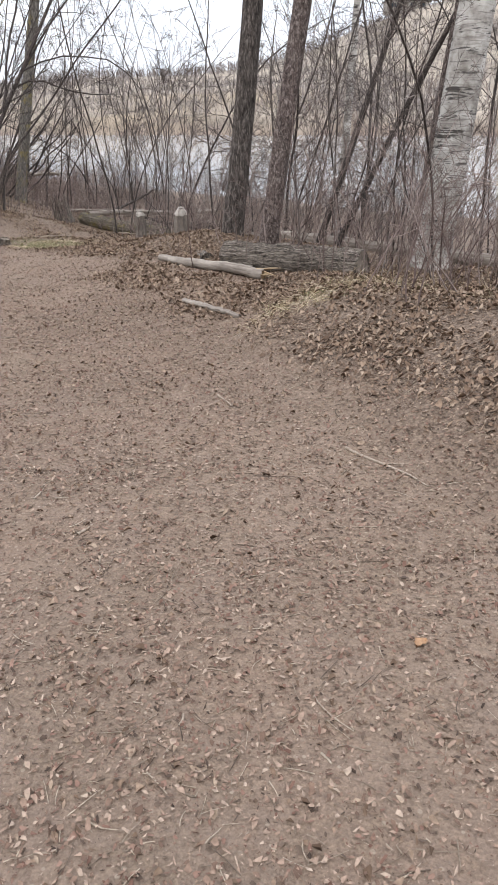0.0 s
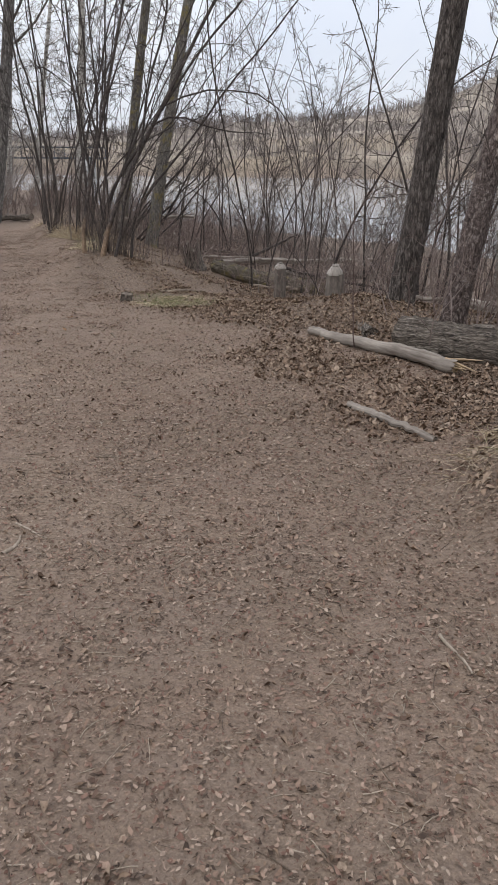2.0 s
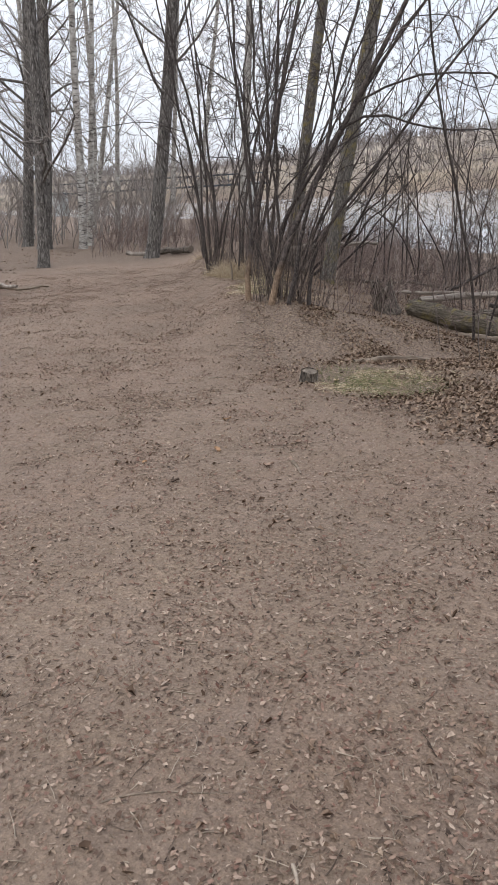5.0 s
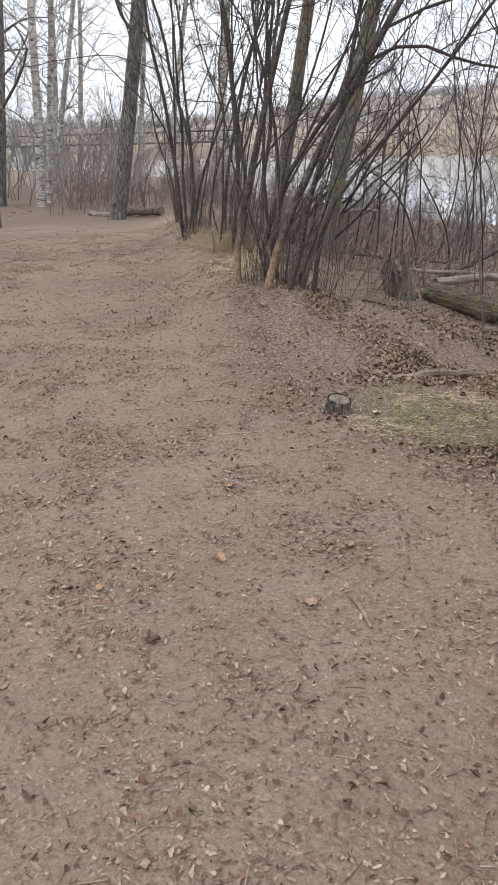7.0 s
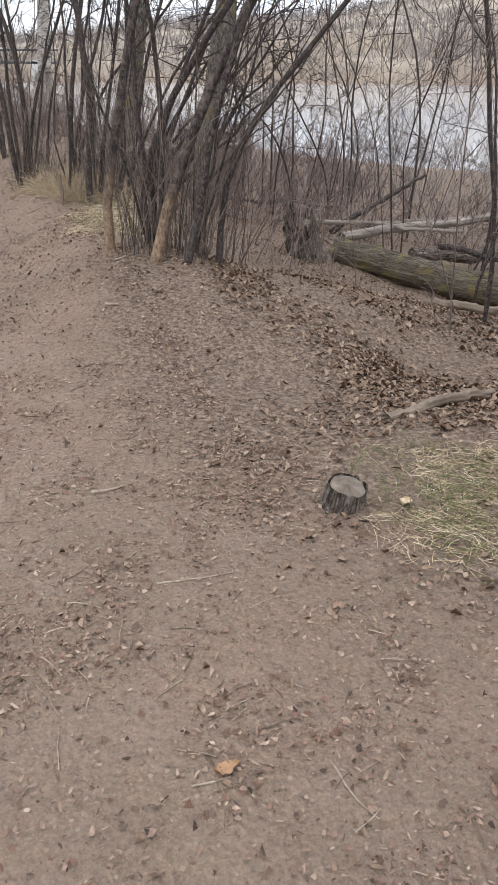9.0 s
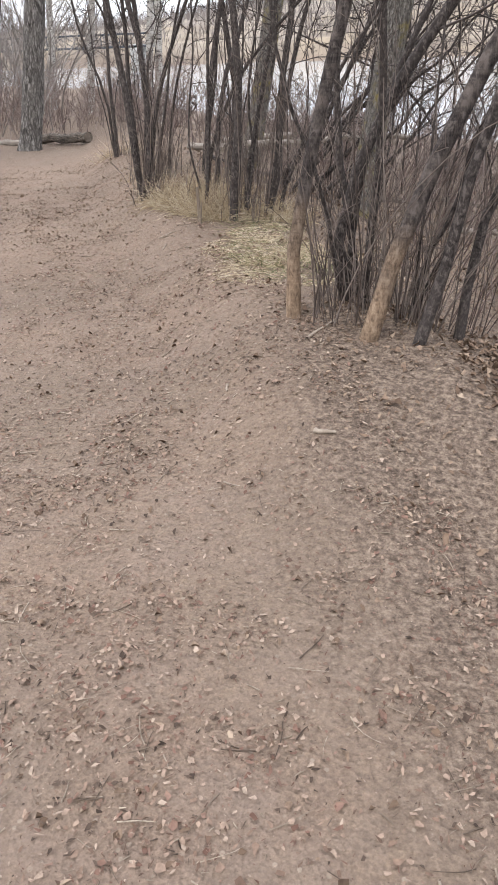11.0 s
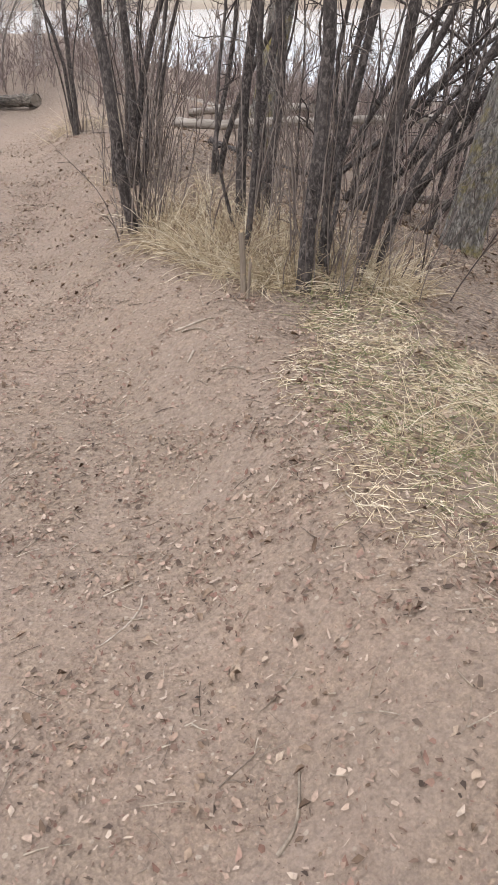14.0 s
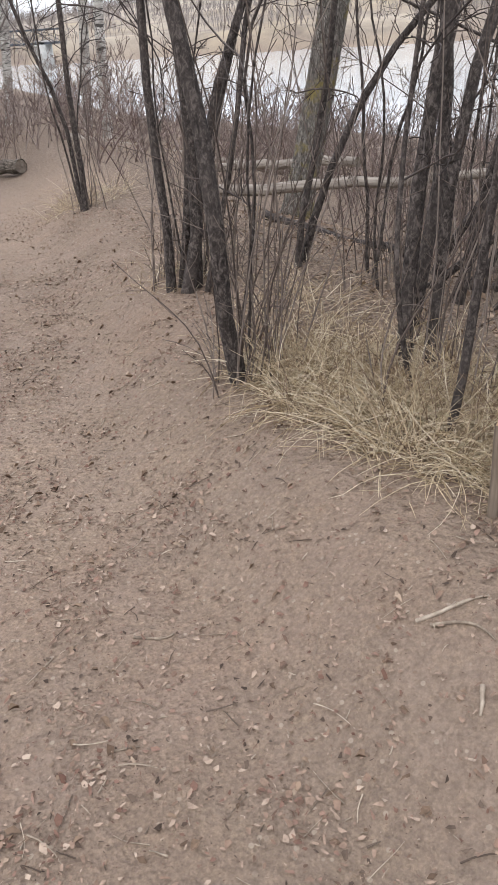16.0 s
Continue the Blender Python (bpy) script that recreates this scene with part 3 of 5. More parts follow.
for i, (x, y, lx, ly, r, h) in enumerate([(-17.0, 25.2, 0.12, 0.09, 0.23, 16), (-16.2, 26.2, 0.09, 0.06, 0.14, 15), (-16.7, 27.4, 0.09, 0.06, 0.11, 14), (-20.6, 33.6, 0.13, 0.08, 0.14, 15), (-19.6, 32.0, 0.2, 0.13, 0.12, 14), (-13.3, 20.1, 0.1, 0.09, 0.15, 15), (-19.4, 27.4, 0.11, 0.08, 0.2, 16), (-23.5, 33.0, 0.1, 0.06, 0.16, 15), (-13.6, 29.8, 0.12, 0.05, 0.1, 12), (-17.6, 35.5, 0.1, 0.05, 0.12, 14), (-22.0, 38.0, 0.08, 0.05, 0.13, 14)]):
    tree("aspen", x, y, (lx, ly), r, h, MOTTLED if i in (0, 5, 6) else ASPEN, "tall straight aspen with grey-green bark beyond the trail's bend", 30 + i, 22, 0.12, sides=14, furrow=0.03, twig=TWIG_GREY)
tree("aspen", -11.6, 28.9, (0.12, 0.03), 0.1, 12, ASPEN, "white-barked aspen standing at the water's side", 45, 8, 0.3, furrow=0.02, twig=TWIG_GREY)
tree("aspen", -10.6, 27.0, (0.05, 0.03), 0.09, 12, ASPEN, "slim white-barked aspen standing at the water's side", 46, 8, 0.3, furrow=0.02, twig=TWIG_GREY)

# ---- willow clumps along the verge: x, y, lean, bend, radius, length ----
clump("willow", "old willow clump with many dark leaning stems", [
    (-4.88, 12.80, 0.06, 0.06, 0.031, 6.0), (-4.58, 13.00, 0.09, -0.06, 0.019, 5.6), (-4.64, 13.10, -0.20, 0.30, 0.028, 6.0),
    (-4.52, 12.57, 0.20, 0.11, 0.036, 6.5), (-4.30, 12.52, 0.30, -0.017, 0.024, 6.0), (-4.12, 12.75, -0.05, 0.30, 0.022, 5.0),
    (-4.66, 13.18, -0.02, 0.16, 0.017, 5.5), (-4.60, 13.22, -0.12, 0.03, 0.018, 5.6)], 61, WILLOW, TWIG_DARK, 190, stool=0.21, heading=12, extra=4, arching=True, gnawed=True)
clump("willow", "willow clump with grey-brown stems above dry grass", [
    (-5.76, 15.07, 0.15, -0.07, 0.034, 5.5), (-5.70, 15.22, 0.12, 0.012, 0.022, 5.5), (-5.55, 15.26, 0.24, -0.06, 0.031, 5.5),
    (-5.46, 15.30, 0.1, 0.25, 0.019, 5.0)], 62, WILLOW, TWIG_DARK, 80, stool=0.2, heading=8, extra=3)
clump("willow", "pair of slim dark willow stems behind the dry grass", [
    (-6.18, 15.82, -0.02, 0.09, 0.030, 5.5), (-6.10, 15.80, 0.0, 0.11, 0.024, 5.5), (-6.08, 15.38, 0.16, -0.06, 0.016, 4.0)], 68, WILLOW, TWIG_DARK, 30, stool=0.14, heading=11, extra=1)
clump("willow", "willow clump with twisted dark stems at the trail's edge", [
    (-7.28, 17.0, -0.01, -0.007, 0.026, 5.5), (-7.20, 16.98, 0.20, -0.13, 0.035, 5.5), (-7.15, 17.06, 0.02, 0.136, 0.026, 5.5),
    (-7.24, 17.07, 0.24, -0.10, 0.026, 5.5), (-7.10, 17.0, 0.27, -0.006, 0.017, 5.0), (-7.25, 17.9, 0.10, 0.085, 0.018, 5.0)], 63, WILLOW, TWIG_DARK, 70, stool=0.16, heading=13, extra=2)
clump("willow", "single tan willow stem with thin shoots round its foot", [
    (-6.77, 15.86, -0.05, -0.03, 0.034, 5.0)], 67, WILLOW, TWIG_DARK, 46, stool=0.09, heading=11, extra=2)
clump("willow", "forked young willow standing at the trail's bend", [
    (-8.56, 19.5, 0.06, -0.012, 0.027, 5.5), (-8.59, 19.52, -0.06, -0.056, 0.021, 5.5)], 64, WILLOW, TWIG_DARK, 20, heading=20, extra=2, stool=0.1)
clump("willow", "willow clump with crooked stems among fallen wood", [
    (-6.12, 16.3, 0.12, -0.07, 0.030, 5.0), (-6.62, 17.3, 0.06, 0.30, 0.024, 4.6), (-6.64, 17.22, 0.15, -0.004, 0.020, 5.0),
    (-5.85, 16.9, 0.18, 0.03, 0.030, 4.8), (-5.6, 17.1, 0.35, 0.02, 0.032, 4.6)], 65, WILLOW, TWIG_DARK, 50, heading=5, extra=4, stool=0.2)
clump("deadfall", "tangle of dead dark stems leaning over the flat", [
    (-5.75, 17.4, 0.75, 0.0, 0.030, 2.4), (-5.6, 17.5, 0.95, 0.0, 0.03, 2.1), (-5.9, 17.6, 0.5, 0.05, 0.031, 2.8),
    (-5.5, 17.3, 1.1, -0.06, 0.028, 1.9), (-5.3, 17.6, 0.5, 0.04, 0.030, 2.8), (-5.2, 17.2, 0.9, -0.05, 0.026, 2.0),
    (-6.0, 17.2, 1.2, -0.12, 0.024, 1.8), (-5.7, 16.9, 0.7, 0.1, 0.022, 2.4)], 66, WILLOW, TWIG_DARK, 40, "deadfall", 5, 2, heading=8, extra=5, stool=0.4)


def sapling(x, y, lean, r, tall, seed, label, twig):
    """A slim young tree with a lace of fine twigs."""
    rng = np.random.RandomState(seed)
    ob = thing("sapling", (x, y, hz(x, y) - 0.04), label, "sapling", "saplings on the bank")
    p, rad = stems(rng, [(0, 0, 0)], [(*lean, 1)], [tall], [r], 14, 0.075, 0.03, 0.25)
    part("stem", tubes(p, rad, 9, 0.05, rng), WILLOW, ob)
    bp, br = sprout(rng, p, rad, 18, 0.2, 1.0, 48, 0.22, 7, 0.02, 0.24, 0.45, 0.35)
    tp, tr = sprout(rng, bp, br, 5, 0.1, 1.0, 46, 0.45, 4, 0.01, 0.26, 0.7, 0.5)
    xp, xr = sprout(rng, tp, tr, 2, 0.2, 1.0, 45, 0.6, 3, 0.0, 0.18, 0.8, 0.6)
    tagged(part("crown", join(tubes(bp, np.maximum(br, 0.003), 4), tubes(tp, np.maximum(tr, 0.0022), 3), tubes(xp, np.maximum(xr, 0.0018), 3)), twig, ob), "bare fine twigs", kind="stuff")
    return ob


grow = np.random.RandomState(77)
for i in range(62):
    s, d = grow.uniform(5.5, 23), 0.0
    d = grow.uniform(4.3, 8.5) if s < 11 else grow.uniform(2.6, 8.5)
    x, y = spot(s, d)
    lean = (grow.normal(0.08, 0.07), grow.normal(0.02, 0.07))
    slim = i % 3
    sapling(float(x), float(y), lean, grow.uniform(0.010, 0.022), grow.uniform(3.6, 7.0), 700 + i,
            ("reddish bare sapling with fine twigs on the bank", "dark slender sapling with crooked twigs on the bank", "grey bare sapling with thin twigs on the bank")[slim], (TWIG, TWIG_DARK, TWIG)[slim])


# ---- undergrowth ----
def brush(name, label, seed, count, s0, s1, d0, d1, tall, thick, twig, side=7, fine=3, thin=1.0, least=0.0014, accept=None):
    """A thicket of thin bare stems, too many to count."""
    rng = np.random.RandomState(seed)
    s, d = rng.uniform(s0, s1, count), d0 + (d1 - d0) * rng.uniform(0, 1, count) ** thin
    x, y = spot(s, d)
    x, y = x + rng.normal(0, 0.15, count), y + rng.normal(0, 0.15, count)
    keep = vnoise(x, y, 1.6, seed) > -0.6
    if accept is not None:
        keep &= accept(x, y)
    x, y = x[keep], y[keep]
    n = len(x)
    base = np.stack([x, y, height(x, y) - 0.04], 1)
    way = np.stack([rng.normal(0.12, 0.28, n), rng.normal(0.03, 0.25, n), np.ones(n)], 1)
    p, r = stems(rng, base, way, rng.uniform(*tall, n), rng.uniform(*thick, n), 9, 0.10, 0.01, 0.3)
    bp, br = sprout(rng, p, r, side, 0.2, 1.0, 36, 0.34, 4, 0.03, 0.10, 0.55, 0.4)
    sets = [tubes(p, r, 4), tubes(bp, np.maximum(br, least * 1.2), 3)]
    if fine:
        tp, tr = sprout(rng, bp, br, fine, 0.2, 1.0, 38, 0.45, 2, 0.02, 0.14, 0.7, 0.5)
        sets.append(tubes(tp, np.maximum(tr, least), 3))
    me = mesh_np(name, *join(*sets))
    me.materials.append(twig)
    return tagged(new(name, me), label, "undergrowth", kind="stuff")


dry = lambda x, y: y < 35.5 - 0.72 * x
brush("undergrowth", "thicket of reddish bare twigs below the first trees", 101, 150, 3.0, 12.5, 3.5, 8.0, (1.0, 3.4), (0.003, 0.0075), TWIG, 11, 5, least=0.0017)
brush("undergrowth", "thicket of bare brown stems along the river bank", 102, 120, 9.0, 22, 3.0, 8.0, (0.8, 3.0), (0.003, 0.008), TWIG, 11, 5, least=0.0018, accept=lambda x, y: dry(x, y) & (np.hypot(x + 2.9, y - 14.2) > 1.3))
brush("undergrowth", "low grey brushwood on the river flat", 103, 1500, 2, 34, 6, 17, (0.3, 1.2), (0.003, 0.007), TWIG_GREY, 8, 1, accept=dry)
brush("undergrowth", "tangled bare brush along the water's edge", 112, 4200, 4, 40, 6, 26, (0.5, 1.6), (0.004, 0.009), TWIG, 9, 2, least=0.003, accept=lambda x, y: dry(x, y) & (y > 31.5 - 0.72 * x))
brush("undergrowth", "slender reddish saplings on the river flat", 108, 50, 2, 24, 6, 14, (2.0, 4.2), (0.006, 0.014), TWIG_RED, 11, 4, accept=dry)
brush("undergrowth", "dense reddish brush beyond the trail's bend", 104, 1150, 22.0, 32, -2.5, 8.0, (0.5, 1.5), (0.004, 0.010), TWIG_RED, 7, 2, least=0.0034, accept=lambda x, y: dry(x, y) & (np.hypot(x + 11.5, y - 22.4) > 1.6) & ((trail(x, y)[1] > 1.0) | (trail(x, y)[0] > 26)))
brush("undergrowth", "dense grey brush of the wood beyond the trail", 105, 1000, 26, 46, -26, -0.5, (1.5, 4.6), (0.010, 0.024), TWIG_GREY, 10, 2, least=0.005, accept=lambda x, y: dry(x, y) & (y > 24 - 0.35 * (x + 12)))
brush("undergrowth", "bare brush beside the trail's far side", 106, 260, -4, 22, -11, -5.2, (0.8, 2.6), (0.004, 0.010), TWIG, 8, 3)
brush("undergrowth", "thin upright twigs on the leafy mound", 107, 170, 1.5, 7.0, 2.9, 5.2, (0.5, 1.8), (0.003, 0.007), TWIG_RED, 8, 3)
brush("undergrowth", "fine tangled twigs on the ground below the trees", 111, 300, 3.5, 13.5, 3.3, 6.5, (0.3, 1.2), (0.0025, 0.006), TWIG_RED, 9, 4, least=0.0015)
brush("undergrowth", "low tangled brush behind the willows", 110, 560, 15.8, 25, 2.6, 8.5, (0.2, 0.9), (0.003, 0.008), TWIG_RED, 8, 2, least=0.0023, accept=dry)
brush("undergrowth", "thin bare shoots beside the willow clump", 109, 26, 13.3, 15.0, 1.9, 2.9, (0.3, 1.1), (0.003, 0.006), TWIG_RED, 6, 3)


# ---- litter: leaves and scraps ----
def flakes(name, label, seed, s, d, size, material, lift=0.006, curl=0.35, aspect=(0.35, 0.75), category="leaf litter"):
    """Scattered leaf pieces: kites folded along the midrib."""
    rng = np.random.RandomState(seed)
    n = len(s)
    x, y = spot(s, d)
    z = height(x, y) + lift * rng.uniform(0.3, 1.6, n)
    ln = rng.uniform(size[0], size[1], n) * rng.uniform(0.6, 1.0, n)
    wd = ln * rng.uniform(*aspect, n)
    a = rng.uniform(0, 2 * np.pi, n)
    e = 0.05
    gx, gy = (height(x + e, y) - height(x - e, y)) / (2 * e), (height(x, y + e) - height(x, y - e)) / (2 * e)
    ux, uy = np.cos(a), np.sin(a)
    lay = np.array([(0, -0.5, 0.0), (0.5, -0.08, 1.0), (0.3, 0.3, 0.8), (0, 0.5, 0.1), (-0.34, 0.24, 0.8), (-0.5, -0.1, 1.0), (0, 0, 0)])
    cu = rng.uniform(-0.15, 1, n)[:, None] * curl * wd[:, None] * 0.6
    lx = lay[None, :, 0] * wd[:, None] * rng.uniform(0.45, 1.4, (n, 7))
    ly = lay[None, :, 1] * ln[:, None] * rng.uniform(0.6, 1.3, (n, 7))
    lz = lay[None, :, 2] * cu + rng.normal(0, 0.16, (n, 7)) * wd[:, None] + ly * rng.normal(0, 0.4, n)[:, None] + lx * rng.normal(0, 0.4, n)[:, None]
    px = x[:, None] + lx * ux[:, None] - ly * uy[:, None]
    py = y[:, None] + lx * uy[:, None] + ly * ux[:, None]
    pz = z[:, None] + (px - x[:, None]) * np.clip(gx, -1, 1)[:, None] + (py - y[:, None]) * np.clip(gy, -1, 1)[:, None] + lz
    v = np.stack([px, py, pz], -1).reshape(-1, 3)
    t = np.array([(0, 1, 6), (1, 2, 6), (2, 3, 6), (3, 4, 6), (4, 5, 6), (5, 0, 6)])
    f = (t[None] + 7 * np.arange(n)[:, None, None]).reshape(-1, 3)
    me = mesh_np(name, v, f, False)
    me.materials.append(material)
    return tagged(new(name, me), label, category, kind="stuff")


def scraps(name, label, seed, s, d, size, material, lift=0.004, small=3.0):
    """Small torn pieces: irregular quads, creased along one diagonal and tipped."""
    rng = np.random.RandomState(seed)
    n = len(s)
    x, y = spot(s, d)
    z = height(x, y) + lift * rng.uniform(0.2, 1.6, n)
    ln = size[0] + (size[1] - size[0]) * rng.rand(n) ** small
    wd = ln * rng.uniform(0.15, 0.8, n)
    a = rng.uniform(0, 2 * np.pi, n)
    turn = np.arange(5) * 2 * np.pi / 5 + rng.normal(0, 0.32, (n, 5))
    far = rng.uniform(0.22, 0.62, (n, 5))
    lx, ly = np.cos(turn) * far * ln[:, None], np.sin(turn) * far * wd[:, None]
    tip, roll = rng.normal(0, 0.32, n), rng.normal(0, 0.36, n)
    lz = lx * tip[:, None] + ly * roll[:, None]
    lz[:, 1::2] += (rng.uniform(-0.3, 0.6, n) * wd * 0.4)[:, None]
    lz -= lz.min(1, keepdims=True)
    px = x[:, None] + lx * np.cos(a)[:, None] - ly * np.sin(a)[:, None]
    py = y[:, None] + lx * np.sin(a)[:, None] + ly * np.cos(a)[:, None]
    v = np.stack([px, py, z[:, None] + lz], -1).reshape(-1, 3)
    f = (np.array([(0, 1, 2), (0, 2, 3), (0, 3, 4)])[None] + 5 * np.arange(n)[:, None, None]).reshape(-1, 3)
    me = mesh_np(name, v, f, False)
    me.materials.append(material)
    return tagged(new(name, me), label, "leaf litter", kind="stuff")


def scatter(seed, n, s0, s1, d0, d1, weight):
    rng = np.random.RandomState(seed)
    s, d = rng.uniform(s0, s1, n), rng.uniform(d0, d1, n)
    x, y = spot(s, d)
    keep = rng.rand(n) < weight(s, d, x, y)
    return s[keep], d[keep]


def verge(s):
    return 2.0 + 1.0 * step(s, 4.2, 6.0) - 2.3 * step(s, 6.2, 11.5) - 0.25 * step(s, 15.0, 17.0)


def heaps(x, y):
    """Where feet have swept the litter into drifts: from about -1 to 1."""
    return 0.4 * vnoise(x, y, 0.55, 12) + 0.45 * vnoise(x, y, 0.19, 15) + 0.3 * vnoise(x, y, 0.08, 18)


def trod(s, d, x, y):
    """Thick litter early on the trail, swept drifts on bare mud further along, and a chip-strewn strip near the bank."""
    h = heaps(x, y)
    thick = np.clip(0.78 + 0.5 * h, 0.25, 1) * (0.7 + 0.3 * step(d, -1.0, 1.0))
    swept = 0.2 + 0.75 * step(h, -0.15, 0.6)
    strip = np.clip(0.45 + 0.5 * h, 0.1, 1) * step(d + 0.4 * vnoise(x, y, 0.9, 22), -0.2, 0.7) * step(s, 11.0, 13.0) * (1 - step(s, 15.0, 17.0))
    late = step(s, 6.0, 9.5)
    return np.clip(thick * (1 - late) + np.maximum(swept, strip) * late, 0, 1) * (d < verge(s) + 0.5) * step(s, -2.6, -0.4) * (1 - step(s, 17.0, 25.0))


def leafy(s):
    """Where the deep leaf litter of the bank begins."""
    return 1.85 - 0.5 * step(s, 10.2, 11.5) - 0.35 * step(s, 13.4, 14.2)


s, d = scatter(201, 1195000, -2.6, 25.0, -3.4, 3.2, trod)
scraps("leaf_scraps", "trodden scraps of dry leaf and bark on the trail", 202, s, d, (0.005, 0.026), CHIPS, 0.005, 2.4)
# dark leaf crumbs, strewn thicker to stand in for small shadows too
s, d = scatter(213, 305000, -2.6, 25.0, -3.4, 3.2, trod)
scraps("dark_scraps", "dark rotted leaf crumbs and stand-in small shadows on the trail", 214, s, d, (0.004, 0.026), DARKBITS, 0.002, 3.0)
s, d = scatter(217, 464000, -2.6, 25.0, -3.4, 3.2, trod)
scraps("bark_crumbs", "reddish bark crumbs on the trail", 218, s, d, (0.005, 0.026), REDBITS, 0.003, 3.0)
s, d = scatter(203, 14600, -2.6, 25.0, -3.4, 3.2, lambda s, d, x, y: 0.9 * trod(s, d, x, y) + 0.03 * (d < verge(s)))
flakes("fallen_leaves", "scattered dry brown leaves on the trail", 204, s, d, (0.014, 0.042), LITTER, 0.005, 1.6, (0.3, 0.6))
s, d = scatter(233, 66000, -2.6, 25.0, -3.4, 3.2, trod)
flakes("fallen_leaves", "crumpled brown leaf pieces trodden into the trail", 234, s, d, (0.01, 0.034), LITTER, 0.004, 1.8, (0.3, 0.7))
s, d = scatter(219, 400, -2.6, 21, -3.4, 3.0, lambda s, d, x, y: 0.4 + 0.5 * heaps(x, y))
flakes("dark_leaves", "dark curled rotten leaves and clods on the trail", 220, s, d, (0.015, 0.045), DARKBITS, 0.006, 1.0)


def side_path(x, y):
    """How much litter is left on the track that slants down the bank beside the rotten stump."""
    k = np.clip(((x + 3.9) * 1.5 - (y - 12.95) * 1.3) / (1.5 ** 2 + 1.3 ** 2), 0, 1)
    return 1 - 0.85 * step(0.3 + 0.16 * vnoise(x, y, 0.25, 2) - np.hypot(x + 3.9 - 1.5 * k, y - 12.95 + 1.3 * k), 0, 0.2)


s, d = scatter(205, 75000, 0, 20, 0.3, 6.5, lambda s, d, x, y: step(d - verge(s), -0.1 + 0.3 * step(s, 10.5, 12), 0.4 + 0.3 * step(s, 10.5, 12)) * np.clip(0.45 + 0.8 * vnoise(x, y, 0.6, 3), 0, 1) * (1 - 0.6 * step(d - verge(s), 2, 4)) * (1 - 0.75 * step(s, 13.4, 14.0) * (1 - step(d - verge(s), 0.7, 1.3))) * (np.hypot(x + 2.75, y - 10.1) > 0.5) * side_path(x, y))
flakes("fallen_leaves", "deep dry brown leaves along the bank", 206, s, d, (0.014, 0.042), LITTER, 0.008, 1.0)
s, d = scatter(215, 330000, 0.5, 21, 0.3, 6.0, lambda s, d, x, y: step(d - verge(s), -0.2 + 0.35 * step(s, 10.5, 12), 0.4 + 0.25 * step(s, 10.5, 12)) * (1 - 0.6 * step(d - verge(s), 2.5, 5)) * np.clip(0.55 + 0.7 * vnoise(x, y, 0.5, 17), 0.1, 1) * side_path(x, y))
scraps("leaf_crumbs", "broken dry leaf pieces covering the bank", 216, s, d, (0.008, 0.036), LITTER, 0.007)
s, d = scatter(207, 34000, 0.8, 5.6, 1.8, 4.6, lambda s, d, x, y: step(d - verge(s), -0.05, 0.5) * np.clip(0.6 + 0.9 * vnoise(x, y, 0.5, 21), 0, 1))
flakes("fallen_leaves", "heaped dry brown leaves on the mound", 208, s, d, (0.018, 0.056), LITTER, 0.022, 1.3)
s, d = scatter(231, 84000, 5.2, 13.8, 0.9, 4.8, lambda s, d, x, y: step(d - leafy(s) + 0.35 * vnoise(x, y, 0.45, 31), -0.15, 0.4) * np.clip(0.55 + 0.8 * vnoise(x, y, 0.5, 27), 0, 1) * (1 - 0.85 * step(0.6 - np.hypot(x + 2.75, y - 10.1), 0, 0.15)) * side_path(x, y))
flakes("fallen_leaves", "thick dry brown leaves round the fallen logs", 232, s, d, (0.018, 0.054), LITTER, 0.01, 1.2)
s, d = scatter(209, 5000, 0, 30, -8, -2.6, lambda s, d, x, y: step(-d, 2.9, 3.8) * 0.7)
flakes("fallen_leaves", "dry brown leaves along the trail's far verge", 210, s, d, (0.04, 0.09), LITTER, 0.014, 0.7)
s, d = scatter(211, 22000, 16.5, 34, 0, 7, lambda s, d, x, y: np.clip(0.3 + vnoise(x, y, 1.5, 2), 0, 1) * step(d, 1.0, 1.8))
flakes("fallen_leaves", "dry leaves on the ground beyond the bend", 212, s, d, (0.025, 0.07), LITTER, 0.01, 0.6)


def twig_litter():
    """Splinters and twig ends strewn over the trail."""
    rng = np.random.RandomState(221)
    s, d = scatter(222, 93000, -2.6, 25.0, -3.2, 3.4, trod)
    n = len(s)
    x, y = spot(s, d)
    a = rng.uniform(0, 2 * np.pi, n)
    p, r = stems(rng, np.stack([x, y, np.zeros(n)], 1), np.stack([np.cos(a), np.sin(a), np.zeros(n)], 1), 0.012 + 0.10 * rng.rand(n) ** 3.5, rng.uniform(0.0008, 0.0024, n), 4, 0.12, 0, 0.5)
    p[..., 2] = height(p[..., 0], p[..., 1]) + 0.003 + rng.uniform(0, 0.004, (n, 1))
    me = mesh_np("twig_litter", *tubes(p, r, 3))
    me.materials.append(BITS)
    return tagged(new("twig_litter", me), "splinters and twig ends strewn on the trail", "twig litter", kind="stuff")


twig_litter()


